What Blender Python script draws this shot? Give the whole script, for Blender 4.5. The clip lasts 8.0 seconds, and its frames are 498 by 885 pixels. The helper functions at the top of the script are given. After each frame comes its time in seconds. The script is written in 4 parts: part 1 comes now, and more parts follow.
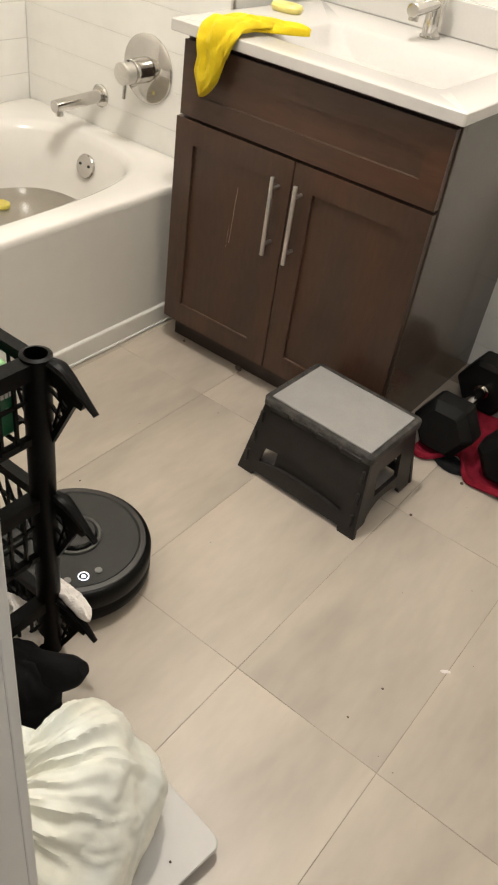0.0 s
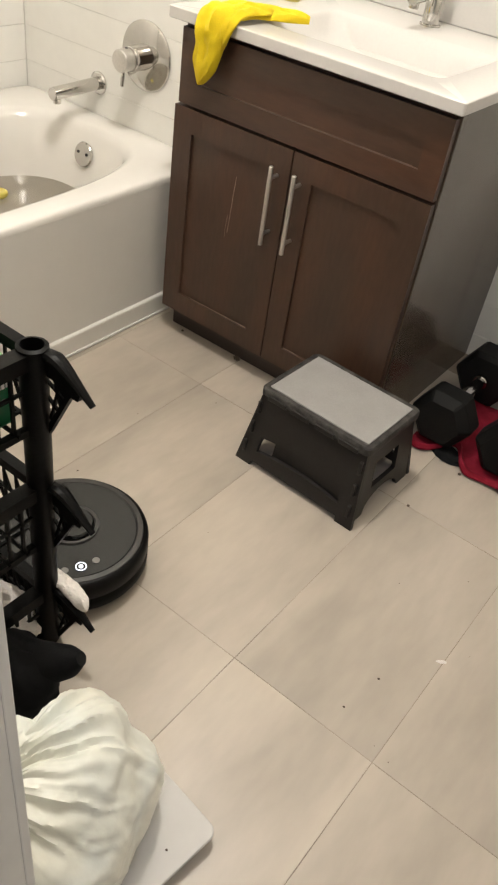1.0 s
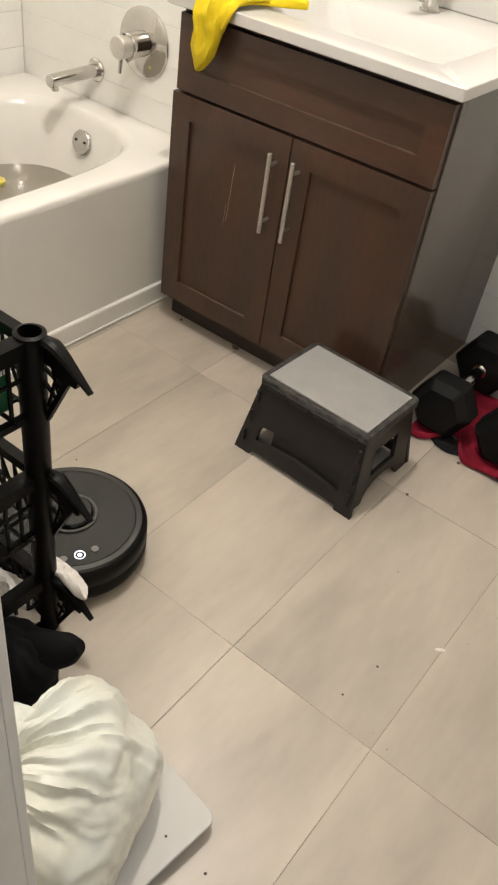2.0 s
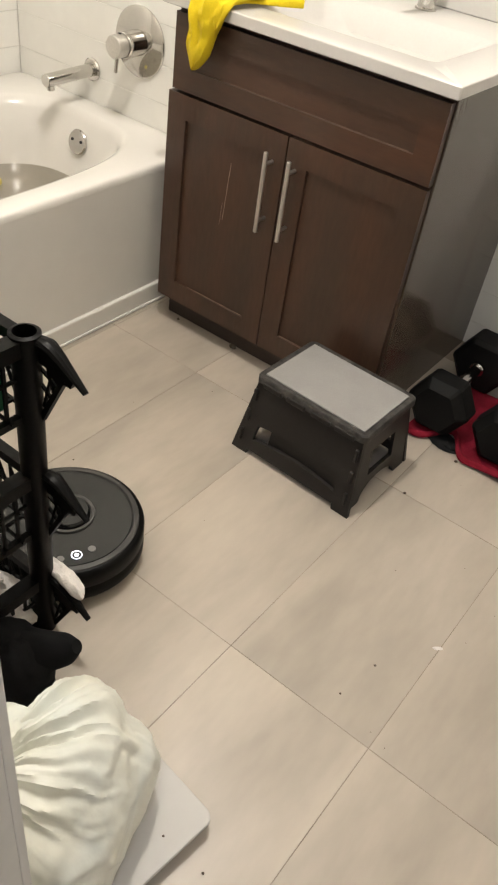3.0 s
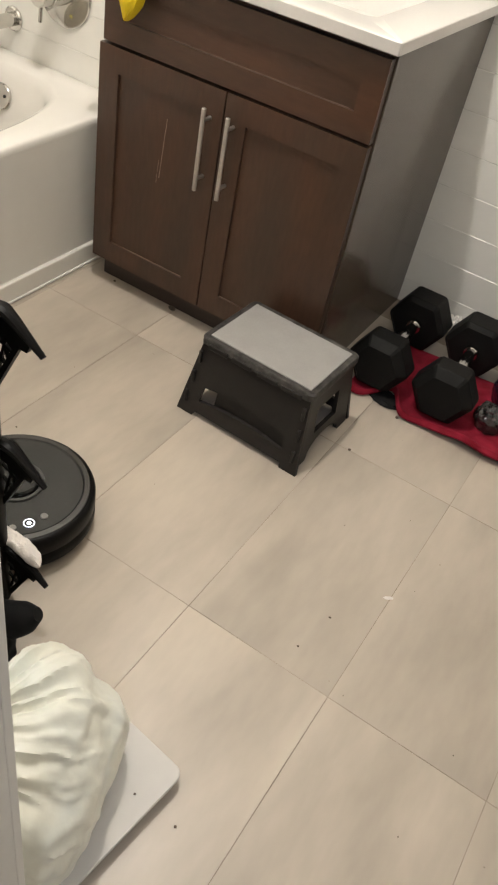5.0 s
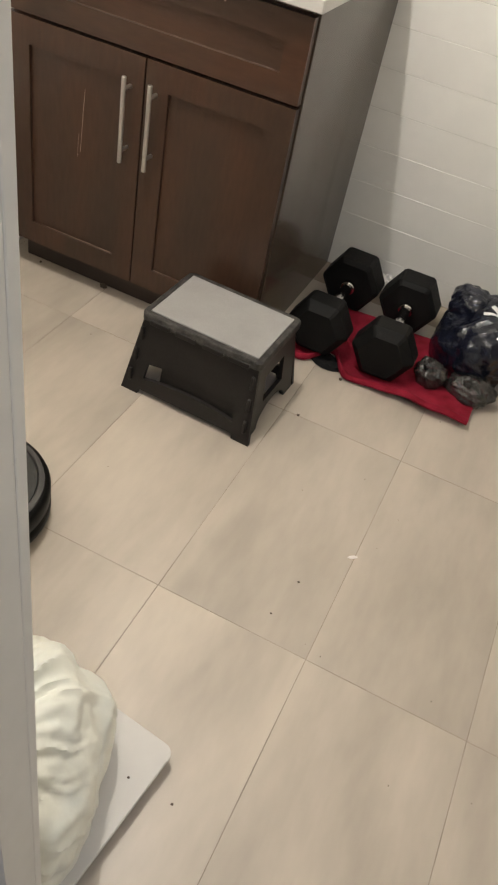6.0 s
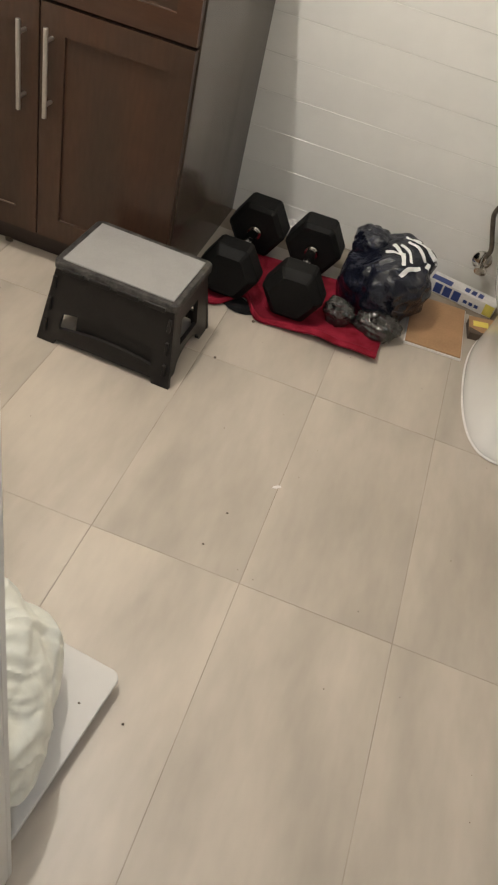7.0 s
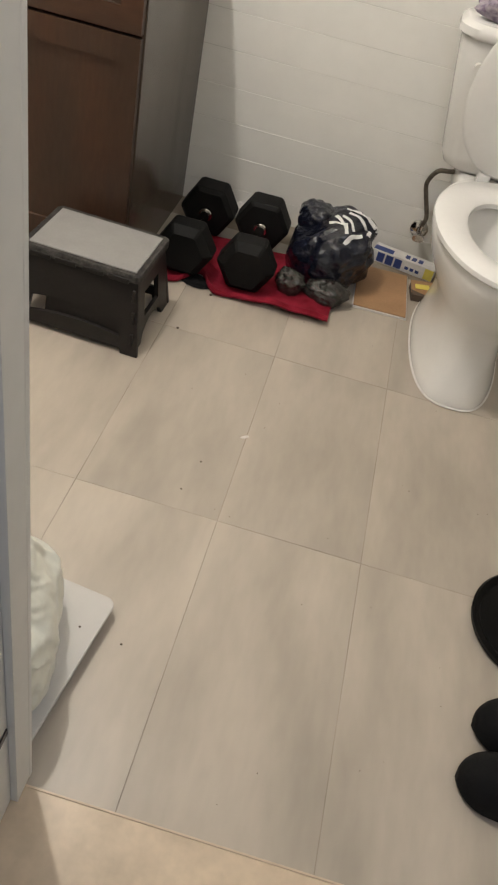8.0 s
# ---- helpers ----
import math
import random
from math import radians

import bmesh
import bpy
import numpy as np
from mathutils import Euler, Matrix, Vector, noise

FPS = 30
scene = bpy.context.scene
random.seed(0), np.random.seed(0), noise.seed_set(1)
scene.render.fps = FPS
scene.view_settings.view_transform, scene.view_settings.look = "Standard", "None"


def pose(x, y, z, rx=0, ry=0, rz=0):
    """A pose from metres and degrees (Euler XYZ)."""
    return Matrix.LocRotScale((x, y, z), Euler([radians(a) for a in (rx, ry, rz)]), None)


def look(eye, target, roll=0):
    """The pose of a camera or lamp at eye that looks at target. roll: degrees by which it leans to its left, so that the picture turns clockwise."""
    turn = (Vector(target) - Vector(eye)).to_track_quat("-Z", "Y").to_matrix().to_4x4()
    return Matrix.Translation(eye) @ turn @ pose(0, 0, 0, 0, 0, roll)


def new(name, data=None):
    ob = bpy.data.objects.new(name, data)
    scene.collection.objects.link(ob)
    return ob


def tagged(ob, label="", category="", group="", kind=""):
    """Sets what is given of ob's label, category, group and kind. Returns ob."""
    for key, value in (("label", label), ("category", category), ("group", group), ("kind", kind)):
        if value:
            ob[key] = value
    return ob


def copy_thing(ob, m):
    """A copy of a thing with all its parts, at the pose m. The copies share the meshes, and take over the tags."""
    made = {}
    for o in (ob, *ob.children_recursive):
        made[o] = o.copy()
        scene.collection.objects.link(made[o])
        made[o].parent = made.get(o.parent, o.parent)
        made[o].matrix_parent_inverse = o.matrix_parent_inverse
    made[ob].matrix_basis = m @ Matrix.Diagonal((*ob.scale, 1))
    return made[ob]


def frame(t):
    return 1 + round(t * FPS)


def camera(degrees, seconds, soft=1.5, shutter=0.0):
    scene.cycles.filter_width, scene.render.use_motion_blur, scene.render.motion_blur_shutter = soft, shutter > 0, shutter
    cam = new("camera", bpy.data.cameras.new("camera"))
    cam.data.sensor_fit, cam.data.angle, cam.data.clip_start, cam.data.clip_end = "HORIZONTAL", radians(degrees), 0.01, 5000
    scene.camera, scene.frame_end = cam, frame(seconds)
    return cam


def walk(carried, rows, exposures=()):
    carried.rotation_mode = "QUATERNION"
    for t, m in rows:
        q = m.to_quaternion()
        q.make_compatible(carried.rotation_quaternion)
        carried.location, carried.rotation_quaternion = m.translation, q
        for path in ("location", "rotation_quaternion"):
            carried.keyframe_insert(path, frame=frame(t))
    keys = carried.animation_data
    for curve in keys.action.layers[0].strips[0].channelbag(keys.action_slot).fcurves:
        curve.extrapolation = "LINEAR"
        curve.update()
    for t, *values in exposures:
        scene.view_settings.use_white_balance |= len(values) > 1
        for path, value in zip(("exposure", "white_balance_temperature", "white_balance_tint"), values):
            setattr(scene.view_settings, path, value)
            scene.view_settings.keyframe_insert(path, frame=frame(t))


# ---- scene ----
from mathutils.bvhtree import BVHTree

cam = camera(35.3, 8.0, soft=2.2)
PATH = [
    (0, (1.313, -1.512, 1.254), (0.484, -0.196, -0.003), 9.3),
    (0.5, (1.315, -1.511, 1.253), (0.487, -0.196, -0.006), 9.2),
    (1, (1.314, -1.508, 1.258), (0.5, -0.204, -0.021), 9.6),
    (1.5, (1.315, -1.508, 1.253), (0.512, -0.212, -0.041), 9.7),
    (3, (1.32, -1.504, 1.252), (0.52, -0.209, -0.045), 9.5),
    (3.5, (1.323, -1.499, 1.253), (0.532, -0.203, -0.049), 9.4),
    (4, (1.328, -1.505, 1.246), (0.543, -0.202, -0.053), 9.7),
    (5.5, (1.251, -1.552, 1.243), (0.756, -0.167, -0.113), 13.6),
    (6, (1.229, -1.561, 1.228), (0.824, -0.151, -0.13), 13.3),
    (6.5, (1.217, -1.579, 1.204), (0.986, -0.136, -0.162), 15.7),
    (7, (1.237, -1.639, 1.222), (1.073, -0.203, -0.161), 16.2),
    (7.5, (1.257, -1.749, 1.199), (1.16, -0.282, -0.157), 17.0),
    (8, (1.275, -1.824, 1.214), (1.194, -0.343, -0.127), 14.3),
]
walk(cam, [(t, look(eye, target, roll)) for t, eye, target, roll in PATH], exposures=[(0, 0.28), (5.5, 0.26), (7, 0.17), (8, 0.08)])

# ---- light ----
world = bpy.data.worlds.new("world")
scene.world = world
world.use_nodes = True
world.node_tree.nodes["Background"].inputs[0].default_value = (0.9, 0.95, 1.0, 1)
world.node_tree.nodes["Background"].inputs[1].default_value = 0.02


def area_lamp(name, size, watts, colour, m):
    data = bpy.data.lights.new(name, "AREA")
    data.shape, data.size, data.energy, data.color = "DISK", size, watts, colour
    ob = new(name, data)
    ob.matrix_world = m
    return ob


# the bathroom's globe lamp under the ceiling and the weaker, cooler lamp of the hall
globe = bpy.data.lights.new("ceiling_lamp", "POINT")
globe.energy, globe.shadow_soft_size, globe.color = 55, 0.035, (1.0, 0.96, 0.895)
new("ceiling_lamp", globe).location = (0.40, -0.47, 2.38)
area_lamp("hall_lamp", 0.30, 12, (0.80, 0.87, 1.0), pose(1.7, -2.5, 2.44))


# ---- materials ----
def surface(name, base, rough=0.5, metal=0.0, var=0.12, coarse=4.0, fine=60.0, bump=0.05, stretch=(1, 1, 1),
            coat=0.0, per_object=0.0, tint=None, rough_var=0.1, transmission=0.0, sheen=0.0, grain=0.06, spec=0.5):
    """A material whose colour and gloss vary at two scales, in metres of the thing itself."""
    m = bpy.data.materials.new(name)
    m.use_nodes = True
    nt = m.node_tree
    n, l = nt.nodes, nt.links
    b = n["Principled BSDF"]
    co = n.new("ShaderNodeTexCoord")
    mp = n.new("ShaderNodeMapping")
    mp.inputs["Scale"].default_value = stretch
    l.new(co.outputs["Object"], mp.inputs["Vector"])
    info = n.new("ShaderNodeObjectInfo")
    shift = n.new("ShaderNodeVectorMath")
    shift.operation = "MULTIPLY_ADD"
    l.new(info.outputs["Random"], shift.inputs[0])
    shift.inputs[1].default_value = (37.0, 17.0, 23.0)
    l.new(mp.outputs[0], shift.inputs[2])
    big, small = n.new("ShaderNodeTexNoise"), n.new("ShaderNodeTexNoise")
    big.inputs["Scale"].default_value, big.inputs["Detail"].default_value = coarse, 4
    small.inputs["Scale"].default_value, small.inputs["Detail"].default_value = fine, 3
    for tex in (big, small):
        l.new(shift.outputs[0], tex.inputs["Vector"])
    # colour: base, shifted towards a tint by the coarse noise, then scaled by fine grain
    tint = tint or tuple(c * (1 - var * 2) for c in base)
    ramp = n.new("ShaderNodeMapRange")
    ramp.inputs["From Min"].default_value, ramp.inputs["From Max"].default_value = 0.35, 0.68
    l.new(big.outputs["Fac"], ramp.inputs["Value"])
    mix = n.new("ShaderNodeMix")
    mix.data_type = "RGBA"
    mix.inputs["A"].default_value, mix.inputs["B"].default_value = (*base, 1), (*tint, 1)
    l.new(ramp.outputs[0], mix.inputs["Factor"])
    g = n.new("ShaderNodeMapRange")
    g.inputs["From Min"].default_value, g.inputs["From Max"].default_value = 0.3, 0.7
    g.inputs["To Min"].default_value, g.inputs["To Max"].default_value = 1 - grain, 1 + grain
    l.new(small.outputs["Fac"], g.inputs["Value"])
    o = n.new("ShaderNodeMapRange")
    o.inputs["To Min"].default_value, o.inputs["To Max"].default_value = 1 - per_object, 1 + per_object
    l.new(info.outputs["Random"], o.inputs["Value"])
    mul = n.new("ShaderNodeMath")
    mul.operation = "MULTIPLY"
    l.new(g.outputs[0], mul.inputs[0])
    l.new(o.outputs[0], mul.inputs[1])
    sc = n.new("ShaderNodeVectorMath")
    sc.operation = "SCALE"
    l.new(mix.outputs["Result"], sc.inputs[0])
    l.new(mul.outputs[0], sc.inputs["Scale"])
    l.new(sc.outputs[0], b.inputs["Base Color"])
    r = n.new("ShaderNodeMapRange")
    r.inputs["To Min"].default_value, r.inputs["To Max"].default_value = max(0.02, rough - rough_var), min(1, rough + rough_var)
    l.new(big.outputs["Fac"], r.inputs["Value"])
    l.new(r.outputs[0], b.inputs["Roughness"])
    b.inputs["Metallic"].default_value = metal
    b.inputs["Coat Weight"].default_value = coat
    b.inputs["Specular IOR Level"].default_value = spec
    b.inputs["Transmission Weight"].default_value = transmission
    b.inputs["Sheen Weight"].default_value = sheen
    if bump:
        bp = n.new("ShaderNodeBump")
        bp.inputs["Strength"].default_value, bp.inputs["Distance"].default_value = bump, 0.004
        l.new(small.outputs["Fac"], bp.inputs["Height"])
        l.new(bp.outputs[0], b.inputs["Normal"])
    return m


FLOOR_TILE = surface("floor_tile", (0.485, 0.424, 0.352), 0.36, var=0.13, coarse=3.6, fine=30, bump=0.012, stretch=(1.9, 0.55, 1), per_object=0.045, rough_var=0.10, grain=0.03)
GROUT = surface("grout", (0.37, 0.315, 0.255), 0.9, var=0.2, coarse=5, bump=0.2, tint=(0.19, 0.155, 0.12))
WALL_TILE = surface("wall_tile", (0.845, 0.83, 0.785), 0.2, var=0.02, coarse=5, fine=30, bump=0.01, per_object=0.012, rough_var=0.06, grain=0.01)
WALL_GROUT = surface("wall_grout", (0.74, 0.715, 0.67), 0.9, var=0.1, bump=0.1)
PAINT = surface("white_paint", (0.74, 0.73, 0.70), 0.45, var=0.03, coarse=3, fine=40, bump=0.02, grain=0.015)
WALL_PAINT = surface("beige_paint", (0.70, 0.67, 0.62), 0.6, var=0.03, coarse=3, fine=40, bump=0.02, grain=0.015)
SADDLE = surface("saddle_stone", (0.64, 0.51, 0.37), 0.4, var=0.10, coarse=11, fine=50, bump=0.02)
HALL_WOOD = surface("hall_wood", (0.10, 0.055, 0.032), 0.4, var=0.2, coarse=6, fine=90, stretch=(1, 12, 1))
WOOD = surface("dark_wood", (0.070, 0.033, 0.019), 0.36, var=0.11, coarse=1.6, fine=22, bump=0.12, spec=0.4, tint=(0.050, 0.029, 0.019), stretch=(5, 5, 1.0), rough_var=0.08, grain=0.10)
WOOD_FLAT = surface("dark_wood_crosswise", (0.070, 0.033, 0.019), 0.36, var=0.11, coarse=1.6, fine=22, bump=0.12, spec=0.4, tint=(0.050, 0.029, 0.019), stretch=(1.0, 5, 5), rough_var=0.08, grain=0.10)
# cabinet wood with the toe recess's shade put into its colour
WOOD_SHADED = surface("shadow_wood", (0.030, 0.018, 0.013), 0.5, var=0.15, coarse=4, fine=40, stretch=(0.6, 6, 6))
SIDE_PANEL = surface("side_laminate", (0.082, 0.062, 0.048), 0.20, grain=0.03, var=0.05, coarse=3, fine=50, bump=0.03, stretch=(4, 4, 0.6))
QUARTZ = surface("white_counter", (0.60, 0.58, 0.55), 0.24, var=0.02, coarse=6, fine=140, bump=0.0, rough_var=0.05, grain=0.015)
ENAMEL = surface("white_enamel", (0.77, 0.745, 0.70), 0.16, var=0.03, coarse=2, fine=20, bump=0.0, rough_var=0.05, grain=0.01)
CHINA = surface("white_china", (0.80, 0.785, 0.755), 0.12, var=0.02, coarse=3, fine=30, bump=0.0, rough_var=0.04, grain=0.01)
SEAT = surface("white_seat", (0.80, 0.785, 0.76), 0.22, var=0.02, coarse=3, bump=0.0, rough_var=0.04, grain=0.01)
CHROME = surface("chrome", (0.62, 0.60, 0.57), 0.10, metal=1.0, var=0.05, coarse=12, bump=0.0, rough_var=0.06, grain=0.02)
STEEL = surface("brushed_steel", (0.66, 0.635, 0.60), 0.40, metal=1.0, var=0.05, coarse=10, fine=200, bump=0.0, rough_var=0.06)
CHARCOAL = surface("charcoal_plastic", (0.023, 0.020, 0.0182), 0.45, spec=0.25, var=0.1, coarse=7, fine=160, bump=0.08, rough_var=0.08)
WORN_TOP = surface("scuffed_charcoal", (0.020, 0.018, 0.017), 0.5, coarse=38, fine=190, bump=0.15, spec=0.35, tint=(0.075, 0.068, 0.062), grain=0.25)
MAT_GREY = surface("grey_mat", (0.30, 0.290, 0.278), 0.6, var=0.04, coarse=14, fine=420, bump=0.3)
BLACK = surface("black_plastic", (0.0035, 0.0033, 0.0032), 0.40, spec=0.10, var=0.1, coarse=9, fine=140, bump=0.06)
RUBBER = surface("black_rubber", (0.006, 0.006, 0.0057), 0.6, spec=0.14, var=0.2, coarse=12, fine=220, bump=0.15, tint=(0.009, 0.0085, 0.008))
GLOSS_BLACK = surface("gloss_black", (0.006, 0.006, 0.006), 0.12, var=0.1, coarse=8, bump=0.0, rough_var=0.05)
SATIN_GREY = surface("satin_grey", (0.045, 0.042, 0.04), 0.35, var=0.08, coarse=8, bump=0.03)
YELLOW = surface("yellow_cloth", (0.74, 0.56, 0.012), 0.8, var=0.06, coarse=14, fine=420, bump=0.35, sheen=0.05, spec=0.25, tint=(0.62, 0.45, 0.010))
SOAP = surface("yellow_soap", (0.83, 0.72, 0.22), 0.35, var=0.05, coarse=20, bump=0.02)
RED = surface("red_towel", (0.27, 0.013, 0.032), 0.9, var=0.15, coarse=18, fine=420, bump=0.6, spec=0.2, tint=(0.15, 0.004, 0.012))
NAVY_BAG = surface("navy_plastic_bag", (0.008, 0.010, 0.021), 0.13, var=0.2, coarse=20, fine=70, bump=1.0, rough_var=0.08)
CLEAR_BAG = surface("clear_grey_bag", (0.085, 0.076, 0.070), 0.16, var=0.3, coarse=30, fine=40, bump=0.5, rough_var=0.08, transmission=0.5)
WHITE_BAG = surface("white_plastic_bag", (0.74, 0.765, 0.715), 0.34, var=0.07, coarse=9, fine=30, bump=0.3, rough_var=0.1, tint=(0.78, 0.765, 0.665), grain=0.03, spec=0.4)
WHITE_PRINT = surface("white_print", (0.75, 0.74, 0.72), 0.4, var=0.05, bump=0.1)
CARD = surface("brown_cardboard", (0.40, 0.23, 0.115), 0.7, var=0.1, coarse=9, fine=150, bump=0.08)
PAPER = surface("white_paper", (0.74, 0.71, 0.68), 0.7, var=0.06, coarse=20, fine=110, bump=0.15)
PINKISH = surface("blush_cloth", (0.78, 0.73, 0.69), 0.85, var=0.06, coarse=20, fine=260, bump=0.5)
BLUE_PRINT = surface("blue_print", (0.035, 0.06, 0.22), 0.4, var=0.1, bump=0.02)
YELLOW_PRINT = surface("yellow_print", (0.72, 0.60, 0.12), 0.45, var=0.1, bump=0.02)
GREEN = surface("green_plastic", (0.012, 0.13, 0.055), 0.3, var=0.15, coarse=10, bump=0.05)
GREEN_LABEL = surface("light_green_label", (0.25, 0.50, 0.22), 0.5, var=0.2, coarse=18, bump=0.02)
BLACK_CLOTH = surface("black_cloth", (0.006, 0.006, 0.0065), 0.85, var=0.15, coarse=16, fine=300, bump=0.15, spec=0.2)
PURPLE = surface("purple_pattern", (0.16, 0.12, 0.19), 0.5, var=0.3, coarse=60, fine=140, bump=0.2, tint=(0.42, 0.37, 0.40))
DARK_HOLE = surface("dark_void", (0.006, 0.006, 0.006), 0.8, var=0.1, bump=0.0)
SCALE_GLASS = surface("white_backed_glass", (0.58, 0.56, 0.53), 0.5, spec=0.25, var=0.02, coarse=4, fine=60, bump=0.0, grain=0.01)
DIM_BUTTON = surface("dim_button", (0.20, 0.19, 0.18), 0.4, var=0.05)
LINT = surface("lint", (0.10, 0.082, 0.062), 0.9, var=0.2, bump=0.4)
GRIT = surface("dark_grit", (0.115, 0.082, 0.06), 0.8, var=0.2, bump=0.1)
HOSE = surface("braided_hose", (0.20, 0.17, 0.135), 0.4, metal=0.6, var=0.2, coarse=80, fine=400, bump=0.5)
HAZE = surface("hinge_bronze", (0.06, 0.055, 0.06), 0.4, metal=0.7, bump=0.02)

WATER = surface("murky_water", (0.62, 0.56, 0.46), 0.05, var=0.05, coarse=5, fine=18, bump=0.04, rough_var=0.02, transmission=0.75)
# grey-brown because the shadow inside the bowl is put into the water's colour
SHADED_BOWL_WATER = surface("bowl_water", (0.36, 0.34, 0.31), 0.05, var=0.05, coarse=5, bump=0.0, rough_var=0.02, transmission=0.3)
GLOW = bpy.data.materials.new("lit_button")
GLOW.use_nodes = True
GLOW.node_tree.nodes["Principled BSDF"].inputs["Emission Color"].default_value = (0.85, 0.88, 1, 1)
GLOW.node_tree.nodes["Principled BSDF"].inputs["Emission Strength"].default_value = 1.3


# ---- shapes ----
def thing(name, x=0, y=0, z=0, rz=0, label="", category="", group="", kind=""):
    ob = new(name)
    ob.empty_display_size = 0.05
    ob.matrix_basis = pose(x, y, z, 0, 0, rz)
    return tagged(ob, label, category, group, kind)


def mesh_of(name, bm, material, smooth=False):
    bmesh.ops.recalc_face_normals(bm, faces=bm.faces)
    me = bpy.data.meshes.new(name)
    bm.to_mesh(me)
    bm.free()
    me.materials.append(material)
    if smooth:
        for p in me.polygons:
            p.use_smooth = True
        me.set_sharp_from_angle(angle=radians(42))
    return me


def part(name, bm, material, parent=None, label="", smooth=False, kind="", category=""):
    ob = new(name, mesh_of(name, bm, material, smooth))
    ob.parent = parent
    return tagged(ob, label, category, kind=kind)


def box(x0, y0, z0, x1, y1, z1, bevel=0.0, seg=2, bm=None):
    out = bm or bmesh.new()
    one = bmesh.new()
    bmesh.ops.create_cube(one, size=1)
    for v in one.verts:
        v.co = Vector(((x0 + x1) / 2 + v.co.x * (x1 - x0), (y0 + y1) / 2 + v.co.y * (y1 - y0), (z0 + z1) / 2 + v.co.z * (z1 - z0)))
    if bevel:
        bmesh.ops.bevel(one, geom=one.edges[:], offset=bevel, segments=seg, affect="EDGES", profile=0.5)
    return merge(out, one)


def merge(out, one, m=None):
    """Adds one bmesh to another and frees it."""
    if m is not None:
        bmesh.ops.transform(one, matrix=m, verts=one.verts)
    me = bpy.data.meshes.new("tmp")
    one.to_mesh(me)
    one.free()
    out.from_mesh(me)
    bpy.data.meshes.remove(me)
    return out


def loft(rings, close=True, cap=True, bm=None):
    """Joins rings of equally many points by faces."""
    out = bm or bmesh.new()
    made = [[out.verts.new(p) for p in ring] for ring in rings]
    k = len(rings[0])
    for a, b in zip(made, made[1:]):
        for i in range(k if close else k - 1):
            j = (i + 1) % k
            out.faces.new((a[i], a[j], b[j], b[i]))
    if cap and close:
        out.faces.new(made[0][::-1])
        out.faces.new(made[-1])
    return out


def circle(r, n, z=0.0, rx=None, ry=None, power=2.0):
    """A ring in the xy plane: a circle, an ellipse or a superellipse."""
    rx, ry = rx or r, ry or r
    pts = []
    for i in range(n):
        a = math.tau * i / n
        c, s = math.cos(a), math.sin(a)
        pts.append(Vector((rx * math.copysign(abs(c) ** (2 / power), c), ry * math.copysign(abs(s) ** (2 / power), s), z)))
    return pts


def lathe(profile, n=40, bm=None, cap=True):
    return loft([circle(r, n, z) for r, z in profile], bm=bm, cap=cap)


def aimed(p, q):
    """The matrix that takes the z axis to the line from p to q."""
    p, q = Vector(p), Vector(q)
    return Matrix.Translation(p) @ (q - p).to_track_quat("Z", "Y").to_matrix().to_4x4()


def rod(p, q, r, n=16, bm=None, bevel=0.0):
    h = (Vector(q) - Vector(p)).length
    prof = [(r, 0), (r, h)] if not bevel else [(r - bevel, 0), (r, bevel), (r, h - bevel), (r - bevel, h)]
    return merge(bm or bmesh.new(), lathe(prof, n), aimed(p, q))


def tube(points, r, n=12, bm=None, radii=None, flat=1.0):
    """A tube along a smooth line through the points."""
    pts = spline([Vector(p) for p in points], 8)
    rings = []
    side = Vector((0.31, 0.2, 0.93))
    for i, p in enumerate(pts):
        t = (pts[min(i + 1, len(pts) - 1)] - pts[max(i - 1, 0)]).normalized()
        u = t.cross(side).normalized()
        v = u.cross(t).normalized()
        f = i / (len(pts) - 1)
        rr = r if radii is None else np.interp(f, np.linspace(0, 1, len(radii)), radii)
        rings.append([p + u * math.cos(math.tau * k / n) * rr + v * math.sin(math.tau * k / n) * rr * flat for k in range(n)])
    return loft(rings, bm=bm)


def spline(p, steps):
    """Catmull-Rom through the points."""
    q = [p[0] * 2 - p[1], *p, p[-1] * 2 - p[-2]]
    out = []
    for i in range(1, len(q) - 2):
        for s in range(steps):
            t = s / steps
            out.append(0.5 * (2 * q[i] + (q[i + 1] - q[i - 1]) * t + (2 * q[i - 1] - 5 * q[i] + 4 * q[i + 1] - q[i + 2]) * t * t
                              + (3 * q[i] - q[i - 1] - 3 * q[i + 1] + q[i + 2]) * t ** 3))
    return out + [p[-1]]


def lump(rx, ry, rz, seed, rough=0.12, freq=2.2, n=48, m=32, floor=None, fold=0.0):
    """A crumpled rounded body; below floor it is pressed flat."""
    bm = bmesh.new()
    bmesh.ops.create_uvsphere(bm, u_segments=n, v_segments=m, radius=1)
    for v in bm.verts:
        d = v.co.copy()
        k = 1 + rough * noise.noise(d * freq + Vector((seed, seed * 1.7, 3))) + rough * 0.5 * noise.noise(d * freq * 2.7 + Vector((seed, 5, seed)))
        if fold:
            k += fold * (0.25 - abs(noise.noise(d * freq * 2.1 + Vector((9, seed, 1)))))  # sharp creases
        v.co = Vector((d.x * rx * k, d.y * ry * k, d.z * rz * k))
        if floor is not None and v.co.z < floor:
            v.co.z = floor + (v.co.z - floor) * 0.06
    return bm


def lifted(bm, x=0, y=0, z=0, rx=0, ry=0, rz=0):
    bmesh.ops.transform(bm, matrix=pose(x, y, z, rx, ry, rz), verts=bm.verts)
    return bm


